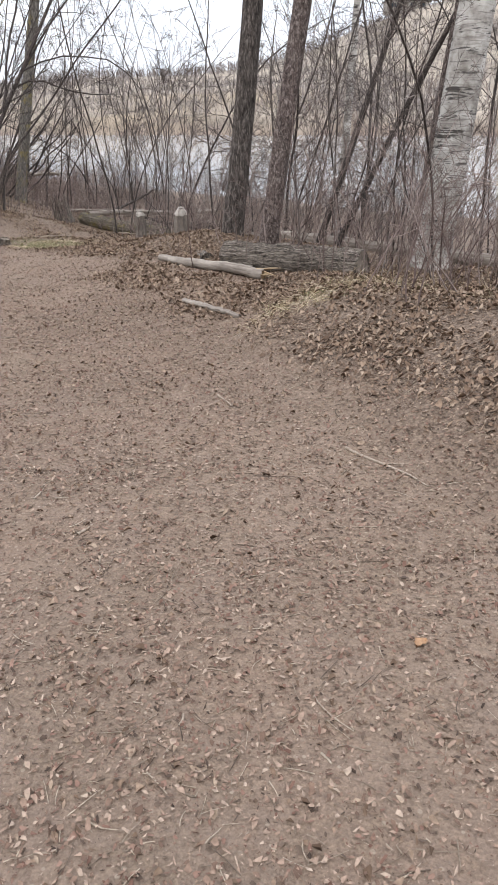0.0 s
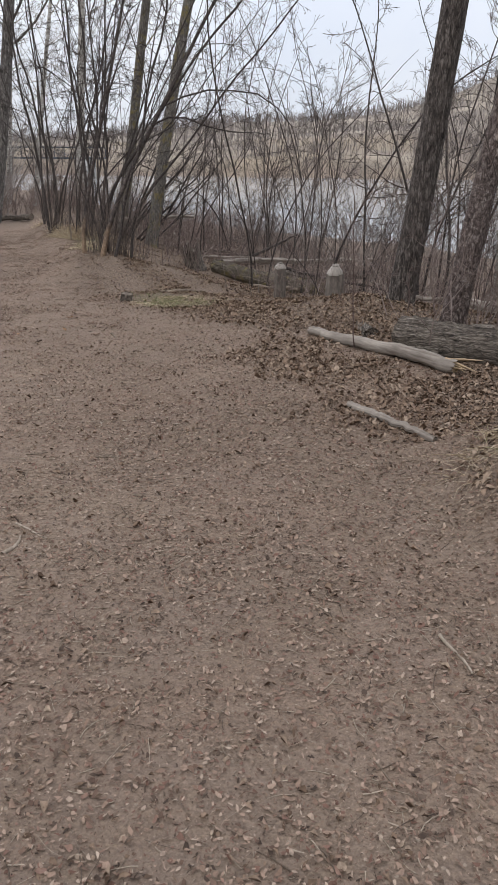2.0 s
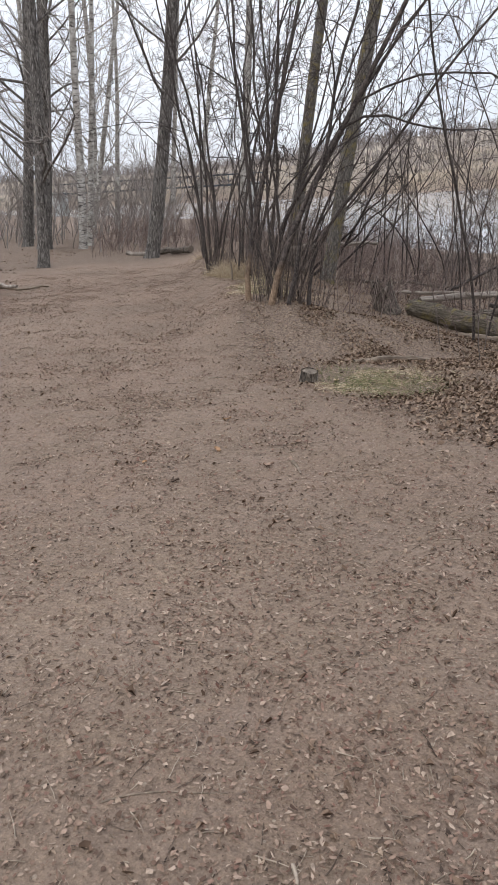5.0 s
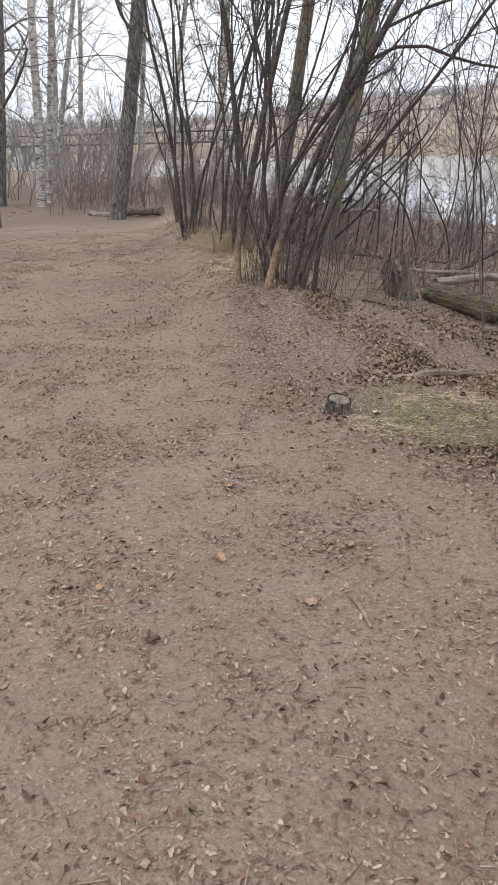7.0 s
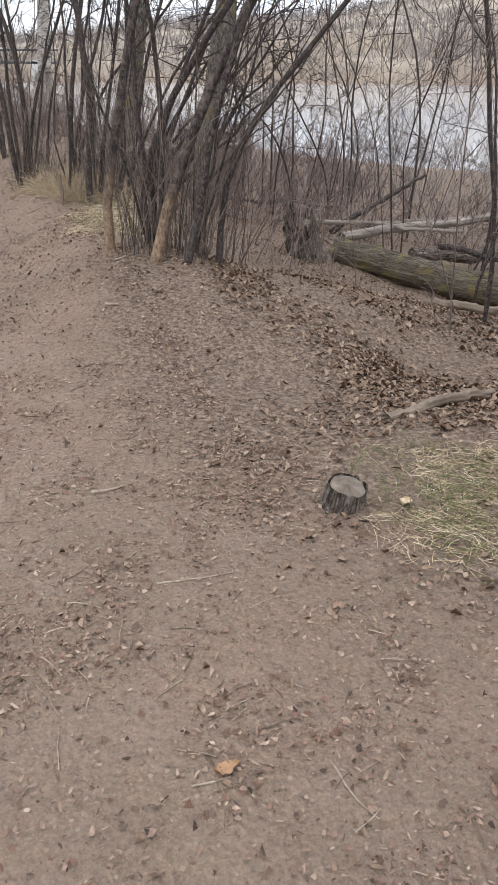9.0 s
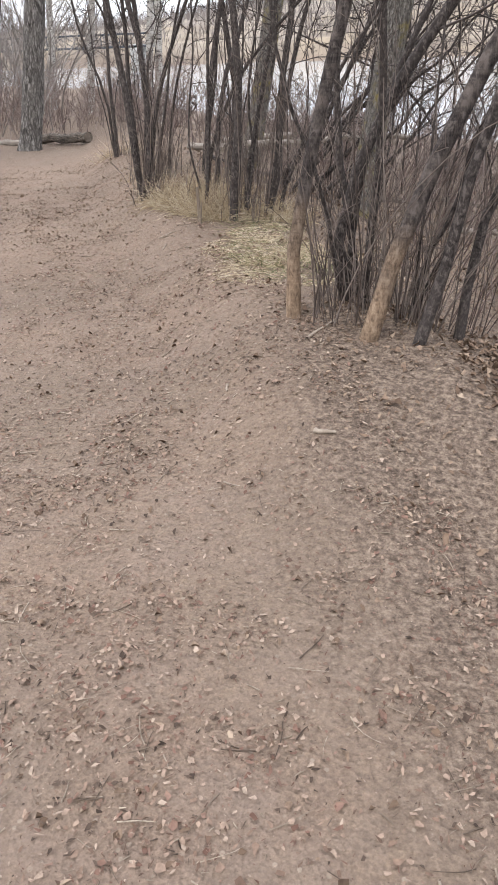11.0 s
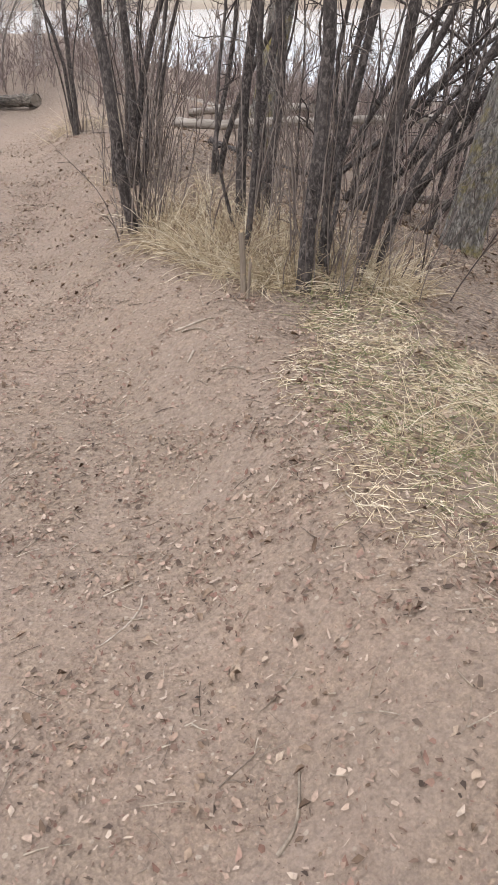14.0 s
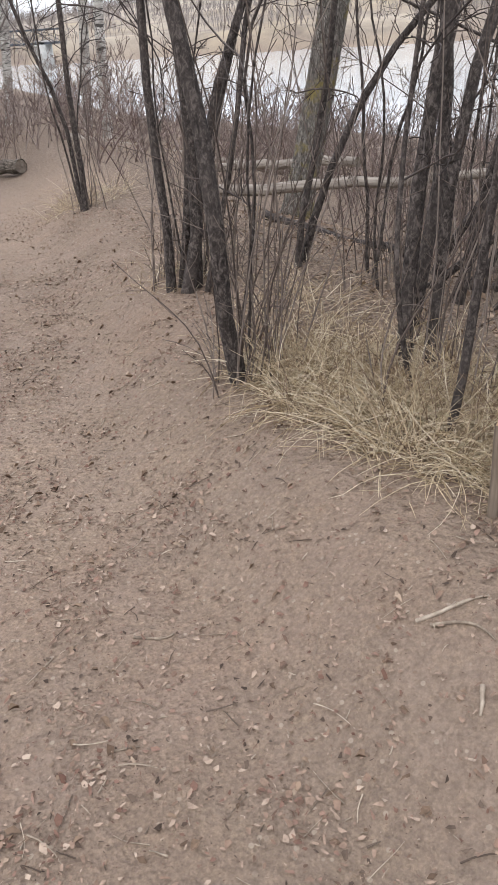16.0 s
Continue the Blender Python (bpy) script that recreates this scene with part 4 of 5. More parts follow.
# ---- grass ----
def grass(name, label, seed, spots, material, per, tall, flat=0.6, thick=0.0014):
    """Tufts of dry blades: spots are (x, y, radius)."""
    rng = np.random.RandomState(seed)
    bx, by, k = [], [], []
    for x, y, r in spots:
        n = int(per * r * r)
        q, a = r * np.sqrt(rng.rand(n)), rng.uniform(0, 2 * np.pi, n)
        bx.append(x + q * np.cos(a))
        by.append(y + q * np.sin(a))
    bx, by = np.concatenate(bx), np.concatenate(by)
    n = len(bx)
    base = np.stack([bx, by, height(bx, by) - 0.01], 1)
    way = np.stack([rng.normal(0, flat, n), rng.normal(0, flat, n), np.ones(n)], 1)
    p, r = stems(rng, base, way, rng.uniform(*tall, n), rng.uniform(0.6, 1.3, n) * thick, 5, 0.10, -0.10 - 0.12 * flat, 0.3)
    p[..., 2] = np.maximum(p[..., 2], height(p[..., 0], p[..., 1], False) + 0.004)
    me = mesh_np(name, *tubes(p, r, 3))
    me.materials.append(material)
    return tagged(new(name, me), label, "grass", kind="stuff")


grass("dry_grass", "tufts of dry yellow grass under the willows", 301, [(-6.3, 15.72, 0.34), (-6.05, 15.45, 0.32), (-5.85, 15.28, 0.25), (-6.55, 15.95, 0.25), (-5.45, 15.25, 0.22)], STRAW, 16000, (0.08, 0.32), 0.95, 0.0019)
grass("dead_stalks", "brown dead stalks among the dry grass", 309, [(-6.3, 15.75, 0.34), (-6.0, 15.5, 0.32), (-5.8, 15.35, 0.25), (-6.55, 16.0, 0.22)], LITTER, 2400, (0.1, 0.34), 0.5)
grass("dry_grass", "matted dry grass beside the trail", 302, [(-5.3, 14.25, 0.45), (-5.12, 13.72, 0.4), (-4.85, 14.3, 0.42), (-5.45, 14.75, 0.28)], STRAW, 9500, (0.03, 0.11), 2.2)
grass("dry_grass", "dry grass on the brow of the mound", 303, [(0.5, 5.25, 0.3), (0.35, 5.55, 0.22), (0.75, 5.5, 0.25), (1.05, 5.3, 0.3), (1.7, 4.7, 0.3), (0.2, 5.15, 0.25), (0.9, 5.75, 0.35), (1.3, 5.6, 0.3)], STRAW, 3600, (0.06, 0.24), 1.5)
grass("new_grass", "fresh green blades on the brow of the mound", 308, [(0.5, 5.3, 0.4), (1.0, 5.5, 0.4)], GREEN, 900, (0.05, 0.16), 0.9)
grass("dry_grass", "dry grass at the foot of the willow clump", 304, [(-5.2, 13.9, 0.2), (-6.6, 16.6, 0.3), (-7.3, 17.2, 0.25), (-8.7, 20.0, 0.4)], STRAW, 1800, (0.12, 0.36), 0.7)
grass("dry_grass", "flattened dry grass round the cut stump", 305, [(-2.75, 10.1, 0.4), (-2.95, 9.9, 0.25), (-2.45, 10.3, 0.35), (-3.0, 10.35, 0.2)], STRAW, 5000, (0.04, 0.14), 2.0)
grass("new_grass", "fresh green blades round the cut stump", 306, [(-2.6, 9.95, 0.45), (-2.9, 10.15, 0.35)], GREEN, 3600, (0.04, 0.14), 0.9)
grass("new_grass", "fresh green blades beside the trail", 307, [(-5.25, 14.2, 0.42), (-5.5, 14.9, 0.3), (-5.05, 13.8, 0.35)], GREEN, 2600, (0.05, 0.14), 1.0)


# ---- logs and stumps ----
def log_mesh(rng, length, r0, r1, sides=20, rings=30, furrow=0.08, crook=0.02, jag=(0.0, 0.0)):
    """A log along local z with bark ridges; jag breaks its two ends."""
    ts = np.linspace(0, 1, rings)
    a = np.arange(sides) / sides * 2 * np.pi
    cx, cy = crook * np.cumsum(rng.normal(0, 1, rings)) / 3, crook * np.cumsum(rng.normal(0, 1, rings)) / 3
    r = r0 + (r1 - r0) * ts
    zz = ts * length
    k = rng.randint(50)
    wave = vnoise(np.cos(a)[None] * 5 + zz[:, None] * 0.35, np.sin(a)[None] * 5 + zz[:, None] * 0.28, 0.45, k)
    wave = wave + 0.6 * vnoise(np.cos(a)[None] * 2 + zz[:, None] * 1.7, np.sin(a)[None] * 2 - zz[:, None] * 1.3, 0.5, k + 1)
    rr = r[:, None] * (1 + furrow * wave + 0.025 * rng.normal(0, 1, (rings, sides)))
    v = np.stack([cx[:, None] + rr * np.cos(a), cy[:, None] + rr * np.sin(a), zz[:, None] + 0 * a[None]], -1)
    v[0, :, 2] -= jag[0] * rng.rand(sides)
    v[-1, :, 2] += jag[1] * rng.rand(sides)
    idx = np.arange(rings * sides).reshape(rings, sides)
    nxt = np.roll(idx, -1, axis=1)
    f = np.stack([idx[:-1], nxt[:-1], nxt[1:], idx[1:]], -1).reshape(-1, 4)
    return v.reshape(-1, 3), f, (cx, cy, r)


def disc(rng, r, z, cx=0.0, cy=0.0, up=True, rough=0.0):
    """A cut face: rings of quads around the pith."""
    a = np.arange(20) / 20 * 2 * np.pi
    rad = np.array([0.02, 0.3, 0.6, 0.85, 1.0]) * r
    v = np.stack([cx + rad[:, None] * np.cos(a), cy + rad[:, None] * np.sin(a), z + rough * rng.normal(0, 1, (5, 20))], -1).reshape(-1, 3)
    idx = np.arange(100).reshape(5, 20)
    nxt = np.roll(idx, -1, axis=1)
    f = np.stack([idx[:-1], idx[1:], nxt[1:], nxt[:-1]], -1).reshape(-1, 4)
    return v, f if up else f[:, ::-1]


def log(name, a, b, r0, r1, bark, core, label, seed, furrow=0.08, crook=0.02, jag=(0.0, 0.0), lift=(0.0, 0.0), sunk=0.25, splinters=0, category="log"):
    """A fallen log between two ground points a and b (x, y)."""
    rng = np.random.RandomState(seed)
    pa = Vector((*a, hz(*a) + r0 * (1 - sunk) + lift[0]))
    pb = Vector((*b, hz(*b) + r1 * (1 - sunk) + lift[1]))
    ln = (pb - pa).length
    ob = thing(name, (0, 0, 0), label, category)
    ob.matrix_world = Matrix.Translation(pa) @ (pb - pa).to_track_quat("Z", "Y").to_matrix().to_4x4()
    v, f, (cx, cy, r) = log_mesh(rng, ln, r0, r1, 36, 40, furrow=furrow, crook=crook, jag=jag)
    part("bark", (v, f), bark, ob)
    part("broken_end", disc(rng, r0 * 0.97, 0.012, cx[0], cy[0], False, 0.006), core, ob)
    part("broken_end", disc(rng, r1 * 0.97, ln - 0.012, cx[-1], cy[-1], True, 0.006), core, ob)
    for i in range(splinters):
        t = rng.uniform(0, 2 * np.pi)
        q = r1 * rng.uniform(0.2, 0.9)
        p, rad = stems(rng, [(cx[-1] + q * np.cos(t), cy[-1] + q * np.sin(t), ln - 0.08)], [(rng.normal(0, 0.15), rng.normal(0, 0.15), 1)], [rng.uniform(0.12, 0.3)], [0.012], 4, 0.05, 0, 0.1)
        part("splinter", tubes(p, rad, 5, 0.1, rng), FRESHWOOD, ob)
    return ob


log("fallen_log", (-0.22, 7.55), (1.05, 6.8), 0.15, 0.16, LOGBARK, ENDGRAIN, "thick fallen log with deeply furrowed weathered bark", 401, 0.10)
log("fallen_log", (-0.96, 8.1), (0.14, 6.95), 0.042, 0.052, GREYWOOD, FRESHWOOD, "barkless grey log with a freshly splintered end", 402, 0.05, 0.012, (0.02, 0.05), splinters=9)
log("fallen_log", (-3.3, 15.1), (-0.9, 14.42), 0.135, 0.165, MOSSLOG, ENDGRAIN, "thick mossy log with yellow-green moss on top", 403, 0.07, 0.02, (0.08, 0.0))
log("fallen_log", (-1.15, 11.0), (-0.5, 7.95), 0.10, 0.075, LOGBARK, LOGBARK, "old grey log half sunk in leaves", 404, 0.1, sunk=0.9)
log("fallen_log", (0.3, 9.6), (3.6, 9.0), 0.08, 0.09, GREYWOOD, ENDGRAIN, "pale barkless log lying behind the trees", 405, 0.06)
log("fallen_log", (0.5, 10.6), (4.2, 10.4), 0.07, 0.06, GREYWOOD, ENDGRAIN, "pale barkless log lying behind the trees", 406, 0.06)
log("fallen_log", (-12.35, 23.95), (-10.5, 22.7), 0.075, 0.085, LOGBARK, ENDGRAIN, "dark fallen log beside the trail's bend", 407, 0.1)
log("fallen_log", (-12.9, 23.5), (-11.9, 23.2), 0.06, 0.055, GREYWOOD, ENDGRAIN, "short pale log at the foot of a poplar", 408, 0.08)
log("fallen_log", (-10.5, 24.6), (-5.6, 25.8), 0.07, 0.06, GREYWOOD, ENDGRAIN, "long grey log lying in the brush", 409, 0.06, lift=(0, 0.1))
log("fallen_log", (-8.2, 22.8), (-6.3, 20.6), 0.05, 0.045, GREYWOOD, ENDGRAIN, "bleached grey log propped in the brush", 410, 0.05, lift=(0, 0.6))
log("fallen_branch", (-6.95, 18.5), (-5.9, 18.3), 0.045, 0.035, WILLOW, ENDGRAIN, "dark fallen branch lying on leaves", 411, 0.05)
log("fallen_branch", (-3.28, 15.5), (-1.06, 18.9), 0.05, 0.045, GREYWOOD, ENDGRAIN, "grey-brown fallen branch resting on the bank", 412, 0.05, lift=(0.15, 0.35))
log("fallen_branch", (-2.5, 16.1), (-0.4, 17.3), 0.07, 0.08, LOGBARK, ENDGRAIN, "brown fallen branch lying behind the mossy log", 413, 0.05, lift=(0.02, 0.2))
log("fallen_branch", (-2.95, 17.9), (-0.2, 18.8), 0.04, 0.035, GREYWOOD, ENDGRAIN, "grey fallen branch resting on the bank", 414, 0.05, lift=(0.25, 0.5))
log("fallen_branch", (-3.4, 17.4), (-2.2, 18.4), 0.04, 0.02, WILLOW, ENDGRAIN, "dark branch slanting up from the brush", 415, 0.05, lift=(0.1, 1.0))
log("fallen_branch", (-7.55, 19.6), (-4.6, 18.7), 0.045, 0.03, GREYWOOD, ENDGRAIN, "long grey pole propped in the thicket", 423, 0.05, 0.02, lift=(0.02, 0.85))
log("fallen_branch", (-2.3, 15.6), (-0.2, 15.2), 0.03, 0.02, WILLOW, ENDGRAIN, "dark dead branch lying over the mossy log", 424, 0.05, 0.02, lift=(0.3, 0.25))
log("fallen_branch", (-4.1, 17.0), (-2.0, 15.9), 0.028, 0.018, GREYWOOD, ENDGRAIN, "thin grey dead branch in the brush", 425, 0.05, 0.02, lift=(0.1, 0.4))
log("fallen_branch", (-5.4, 18.9), (-3.3, 19.6), 0.035, 0.022, LOGBARK, ENDGRAIN, "brown dead branch in the brush", 426, 0.05, 0.02, lift=(0.05, 0.3))
log("fallen_branch", (-1.2, 10.9), (0.6, 10.3), 0.03, 0.02, GREYWOOD, ENDGRAIN, "grey dead branch behind the old log", 427, 0.05, 0.02, lift=(0.05, 0.2))
log("fallen_branch", (-10.8, 15.2), (-9.6, 14.4), 0.03, 0.02, GREYWOOD, ENDGRAIN, "grey dead branch on the trail's far verge", 419, 0.05, lift=(0.05, 0.12))
log("fallen_branch", (-10.4, 14.6), (-10.1, 15.9), 0.025, 0.02, STICK, ENDGRAIN, "brown dead branch on the trail's far verge", 420, 0.05, lift=(0.1, 0.05))
log("fallen_branch", (-2.6, 13.85), (-1.6, 13.45), 0.035, 0.03, STICK, ENDGRAIN, "dry grey branch lying on leaves", 416, 0.05)
log("fallen_branch", (-3.08, 10.7), (-2.42, 11.5), 0.022, 0.03, STICK, ENDGRAIN, "crooked dark branch lying on leaves", 417, 0.08, 0.015, category="branch")
log("fallen_branch", (-0.56, 6.2), (-0.06, 5.72), 0.024, 0.02, GREYWOOD, ENDGRAIN, "half-buried branch beside the trail", 418, 0.16, 0.012, sunk=0.5, category="branch")


def stump(name, x, y, r, tall, bark, top, label, seed, tilt=(0, 0), jag=0.0):
    rng = np.random.RandomState(seed)
    ob = thing(name, (x, y, hz(x, y) - 0.05), label, "stump")
    ob.rotation_euler = (tilt[0], tilt[1], 0)
    v, f, _ = log_mesh(rng, tall + 0.05, r, r * 0.9, 24, 16, 0.12, 0.0)
    low = np.exp(-np.maximum(v[:, 2:3] - 0.03, 0) / 0.06)
    v[:, :2] *= 1 + 0.16 * low
    high = np.clip(v[:, 2] / (tall + 0.05), 0, 1) ** 2
    ang = np.arctan2(v[:, 1], v[:, 0])
    v[:, 2] += jag * high * (0.6 * np.sin(3 * ang + 1) + 0.5 * np.sin(7 * ang) + 0.4 * np.sin(11 * ang + 2))
    part("bark", (v, f), bark, ob)
    part("cut_face", disc(rng, r * 0.9, tall + 0.045 - 0.8 * jag, rough=0.004 + 0.1 * jag), top, ob, "weathered cut face")
    return ob


stump("tree_stump", -3.27, 9.97, 0.068, 0.085, LOGBARK, ENDGRAIN, "low weathered cut stump in short grass", 421, (0.12, 0.16), 0.004)
stump("tree_stump", -3.6, 14.78, 0.165, 0.4, LOGBARK, ENDGRAIN, "old rotten stump at the log's end", 422, (0.1, -0.2), 0.1)


def gnawed_stump(x, y, r, tall, label, seed):
    """A stump that beavers cut to a pale cone."""
    rng = np.random.RandomState(seed)
    ob = thing("gnawed_stump", (x, y, hz(x, y) - 0.05), label, "stump")
    v, f, _ = log_mesh(rng, tall, r, r * 0.92, 22, 12, 0.1, 0.0)
    part("bark", (v, f), STUBWOOD, ob)
    v, f, _ = log_mesh(rng, r * 0.9, r * 0.92, r * 0.4, 20, 9, 0.25, 0.0)
    v[:, :2] *= (1.0 + 0.12 * np.sin(np.clip(v[:, 2:3] / (r * 0.9), 0, 1) * np.pi)) * 0.98
    v[:, 2] += tall - 0.01
    v2, f2 = disc(rng, r * 0.4, tall + r * 0.88, rough=0.008)
    part("gnawed_cone", join((v, f), (v2, f2)), PALEWOOD, ob, "pale gnawed cone")
    return ob


gnawed_stump(-1.8, 12.5, 0.085, 0.5, "stump gnawed by beavers to a pale cone", 441)
gnawed_stump(-0.86, 9.6, 0.095, 0.3, "stout stump gnawed by beavers to a pale cone", 442)


def stake(x, y, tall, r, lean, material, label, seed):
    """A gnawed or broken upright stub."""
    rng = np.random.RandomState(seed)
    ob = thing("stub", (x, y, hz(x, y) - 0.04), label, "stub")
    p, rad = stems(rng, [(0, 0, 0)], [(*lean, 1)], [tall], [r], 6, 0.02, 0, 0.8)
    part("stem", tubes(p, rad, 10, 0.08, rng), material, ob)
    tip = p[0, -1]
    q, w = stems(rng, [tip - np.array([0, 0, 0.012])], [(0.1, 0, 1)], [0.022], [r * 0.8], 3, 0, 0, 0.5)
    part("broken_tip", tubes(q, w, 8, 0.15, rng), FRESHWOOD, ob, "pale broken tip")
    return ob


stake(-6.01, 15.0, 0.3, 0.014, (0.03, 0), STICK, "broken brown sapling stub in dry grass", 431)
stake(-5.98, 14.92, 0.22, 0.008, (0.05, 0), STICK, "thin broken stub in dry grass", 432)


# ---- sticks on the trail ----
def stick(x, y, angle, length, r, material, label, seed, crook=0.10):
    rng = np.random.RandomState(seed)
    r = 0.78 * r
    ob = thing("stick", (x, y, hz(x, y) + r * 0.6), label, "stick", "sticks on the trail")
    a = radians(angle)
    p, rad = stems(rng, [(-np.cos(a) * length / 2, -np.sin(a) * length / 2, 0)], [(np.cos(a), np.sin(a), 0)], [length], [r], 9, crook, 0, 0.45)
    p[0, :, 2] = height(x + p[0, :, 0], y + p[0, :, 1]) + r * 0.55 - ob.location.z
    part("wood", tubes(p, rad, 7, 0.16, rng), material, ob)
    if seed % 3:
        return ob
    tp, tr = sprout(rng, p, rad, 1, 0.4, 0.7, 35, 0.3, 3, 0, 0.05, 0.6, 0.4)
    tp[..., 2] = height(x + tp[..., 0], y + tp[..., 1]) + r * 0.6 - ob.location.z
    part("side_twig", tubes(tp, tr, 5), material, ob)
    return ob


# sticks by stretch of the trail
stick(0.60, 2.88, -58, 0.54, 0.010, STICK_PALE, "bleached dry stick lying on trodden earth", 600)
stick(0.19, 1.40, -76, 0.15, 0.004, STICK_PALE, "bleached dry stick lying on trodden earth", 601)
stick(-0.16, 1.39, -71, 0.06, 0.005, STICK_PALE, "bleached dry stick lying on trodden earth", 602)
stick(-0.87, 2.69, 63, 0.10, 0.006, STICK_PALE, "bleached dry stick lying on trodden earth", 603)
stick(-0.14, 1.17, -52, 0.05, 0.005, STICK, "thin brown stick lying on trodden earth", 604)
stick(0.19, 1.27, -50, 0.05, 0.005, STICK_PALE, "bleached dry stick lying on trodden earth", 605)
stick(0.24, 1.33, 39, 0.10, 0.004, STICK, "thin brown stick lying on trodden earth", 606)
stick(-0.63, 2.37, 24, 0.05, 0.008, STICK, "dark crooked twig lying on trodden earth", 607)
stick(-0.04, 2.03, -44, 0.12, 0.004, STICK, "thin brown stick lying on trodden earth", 608)
stick(-0.62, 2.37, 49, 0.07, 0.009, STICK_PALE, "bleached dry stick lying on trodden earth", 609)
stick(-0.52, 2.16, -85, 0.12, 0.005, STICK_PALE, "bleached dry stick lying on trodden earth", 610)
stick(-0.15, 3.81, -73, 0.20, 0.009, STICK_PALE, "bleached dry stick lying on trodden earth", 611)
stick(0.10, 3.51, 19, 0.14, 0.006, STICK, "dark crooked twig lying on trodden earth", 612)
stick(0.23, 2.41, -52, 0.11, 0.006, STICK, "thin brown stick lying on trodden earth", 613)
stick(0.06, 2.15, 44, 0.07, 0.008, STICK, "thin brown stick lying on trodden earth", 614)
stick(-1.80, 4.40, -27, 0.23, 0.007, STICK_PALE, "bleached dry stick lying on trodden earth", 615)
stick(-1.81, 4.27, 76, 0.17, 0.012, STICK_PALE, "bleached dry stick lying on trodden earth", 616)
stick(-1.79, 5.22, -3, 0.12, 0.007, STICK, "dark crooked twig lying on trodden earth", 617)
stick(-1.54, 5.26, 51, 0.15, 0.004, STICK, "dark crooked twig lying on trodden earth", 618)
stick(-2.16, 5.23, 11, 0.13, 0.007, STICK, "dark crooked twig lying on trodden earth", 619)
stick(-1.45, 4.26, -30, 0.19, 0.005, STICK, "thin brown stick lying on trodden earth", 620)
stick(-1.27, 4.18, -55, 0.09, 0.006, STICK, "thin brown stick lying on trodden earth", 621)
stick(-1.46, 4.79, -2, 0.06, 0.007, STICK, "thin brown stick lying on trodden earth", 622)
stick(-1.33, 4.61, -23, 0.17, 0.004, STICK_PALE, "bleached dry stick lying on trodden earth", 623)
stick(-0.85, 5.02, -3, 0.10, 0.006, STICK, "dark crooked twig lying on trodden earth", 624)
stick(-0.80, 4.70, -70, 0.08, 0.006, STICK_PALE, "bleached dry stick lying on trodden earth", 625)
stick(-2.40, 5.91, 43, 0.34, 0.004, STICK, "dark crooked twig lying on trodden earth", 626)
stick(-1.99, 5.75, -43, 0.08, 0.007, STICK_PALE, "bleached dry stick lying on trodden earth", 627)
stick(-2.21, 5.81, 34, 0.12, 0.004, STICK, "dark crooked twig lying on trodden earth", 629)
stick(-1.56, 5.82, 58, 0.05, 0.008, STICK_PALE, "bleached dry stick lying on trodden earth", 630)
stick(-2.76, 8.13, -51, 0.18, 0.014, STICK, "thin brown stick lying on trodden earth", 631)
stick(-3.23, 8.87, -46, 0.16, 0.0035, STICK_PALE, "bleached dry stick lying on trodden earth", 632)
stick(-3.68, 9.52, 17, 0.24, 0.0045, STICK_PALE, "bleached dry stick lying on trodden earth", 633)
stick(-4.08, 9.98, 15, 0.12, 0.010, STICK_PALE, "bleached dry stick lying on trodden earth", 634)
stick(-3.53, 8.86, 36, 0.09, 0.004, STICK_PALE, "bleached dry stick lying on trodden earth", 635)
stick(-3.64, 9.32, 18, 0.15, 0.004, STICK, "thin brown stick lying on trodden earth", 636)
stick(-3.40, 8.91, 2, 0.07, 0.004, STICK, "thin brown stick lying on trodden earth", 637)
stick(-2.86, 8.37, 43, 0.05, 0.005, STICK, "thin brown stick lying on trodden earth", 638)
stick(-4.44, 10.17, -59, 0.09, 0.005, STICK_PALE, "bleached dry stick lying on trodden earth", 641)
stick(-4.16, 10.30, -72, 0.09, 0.004, STICK_PALE, "bleached dry stick lying on trodden earth", 642)
stick(-4.24, 9.86, -36, 0.09, 0.004, STICK_PALE, "bleached dry stick lying on trodden earth", 643)
stick(-5.47, 12.77, 46, 0.17, 0.006, STICK, "dark crooked twig lying on trodden earth", 644)
stick(-4.73, 12.65, 76, 0.31, 0.010, STICK_PALE, "bleached dry stick lying on trodden earth", 645)
stick(-4.97, 12.39, -9, 0.23, 0.003, STICK, "thin brown stick lying on trodden earth", 646)
stick(-5.92, 13.23, -62, 0.20, 0.004, STICK_PALE, "bleached dry stick lying on trodden earth", 647)
stick(-5.05, 12.19, -73, 0.05, 0.009, STICK_PALE, "bleached dry stick lying on trodden earth", 648)
stick(-6.12, 14.63, -5, 0.15, 0.006, STICK, "thin brown stick lying on trodden earth", 649)
stick(-5.55, 14.25, -17, 0.30, 0.007, STICK_PALE, "bleached dry stick lying on trodden earth", 650)
stick(-5.89, 14.33, 8, 0.17, 0.005, STICK, "dark crooked twig lying on trodden earth", 651)
stick(-6.35, 13.50, 76, 0.13, 0.003, STICK, "thin brown stick lying on trodden earth", 653)
stick(-6.14, 14.66, 4, 0.17, 0.007, STICK_PALE, "bleached dry stick lying on trodden earth", 654)
stick(-6.11, 14.45, -94, 0.06, 0.008, STICK_PALE, "bleached dry stick lying on trodden earth", 656)
stick(-6.86, 14.74, 5, 0.11, 0.006, STICK, "thin brown stick lying on trodden earth", 657)
stick(-6.85, 14.41, 22, 0.07, 0.004, STICK, "thin brown stick lying on trodden earth", 658)
stick(-4.59, 11.79, -29, 0.08, 0.014, STICK_PALE, "bleached dry stick lying on trodden earth", 659)
stick(-5.14, 11.65, 83, 0.14, 0.003, STICK, "thin brown stick lying on trodden earth", 660)
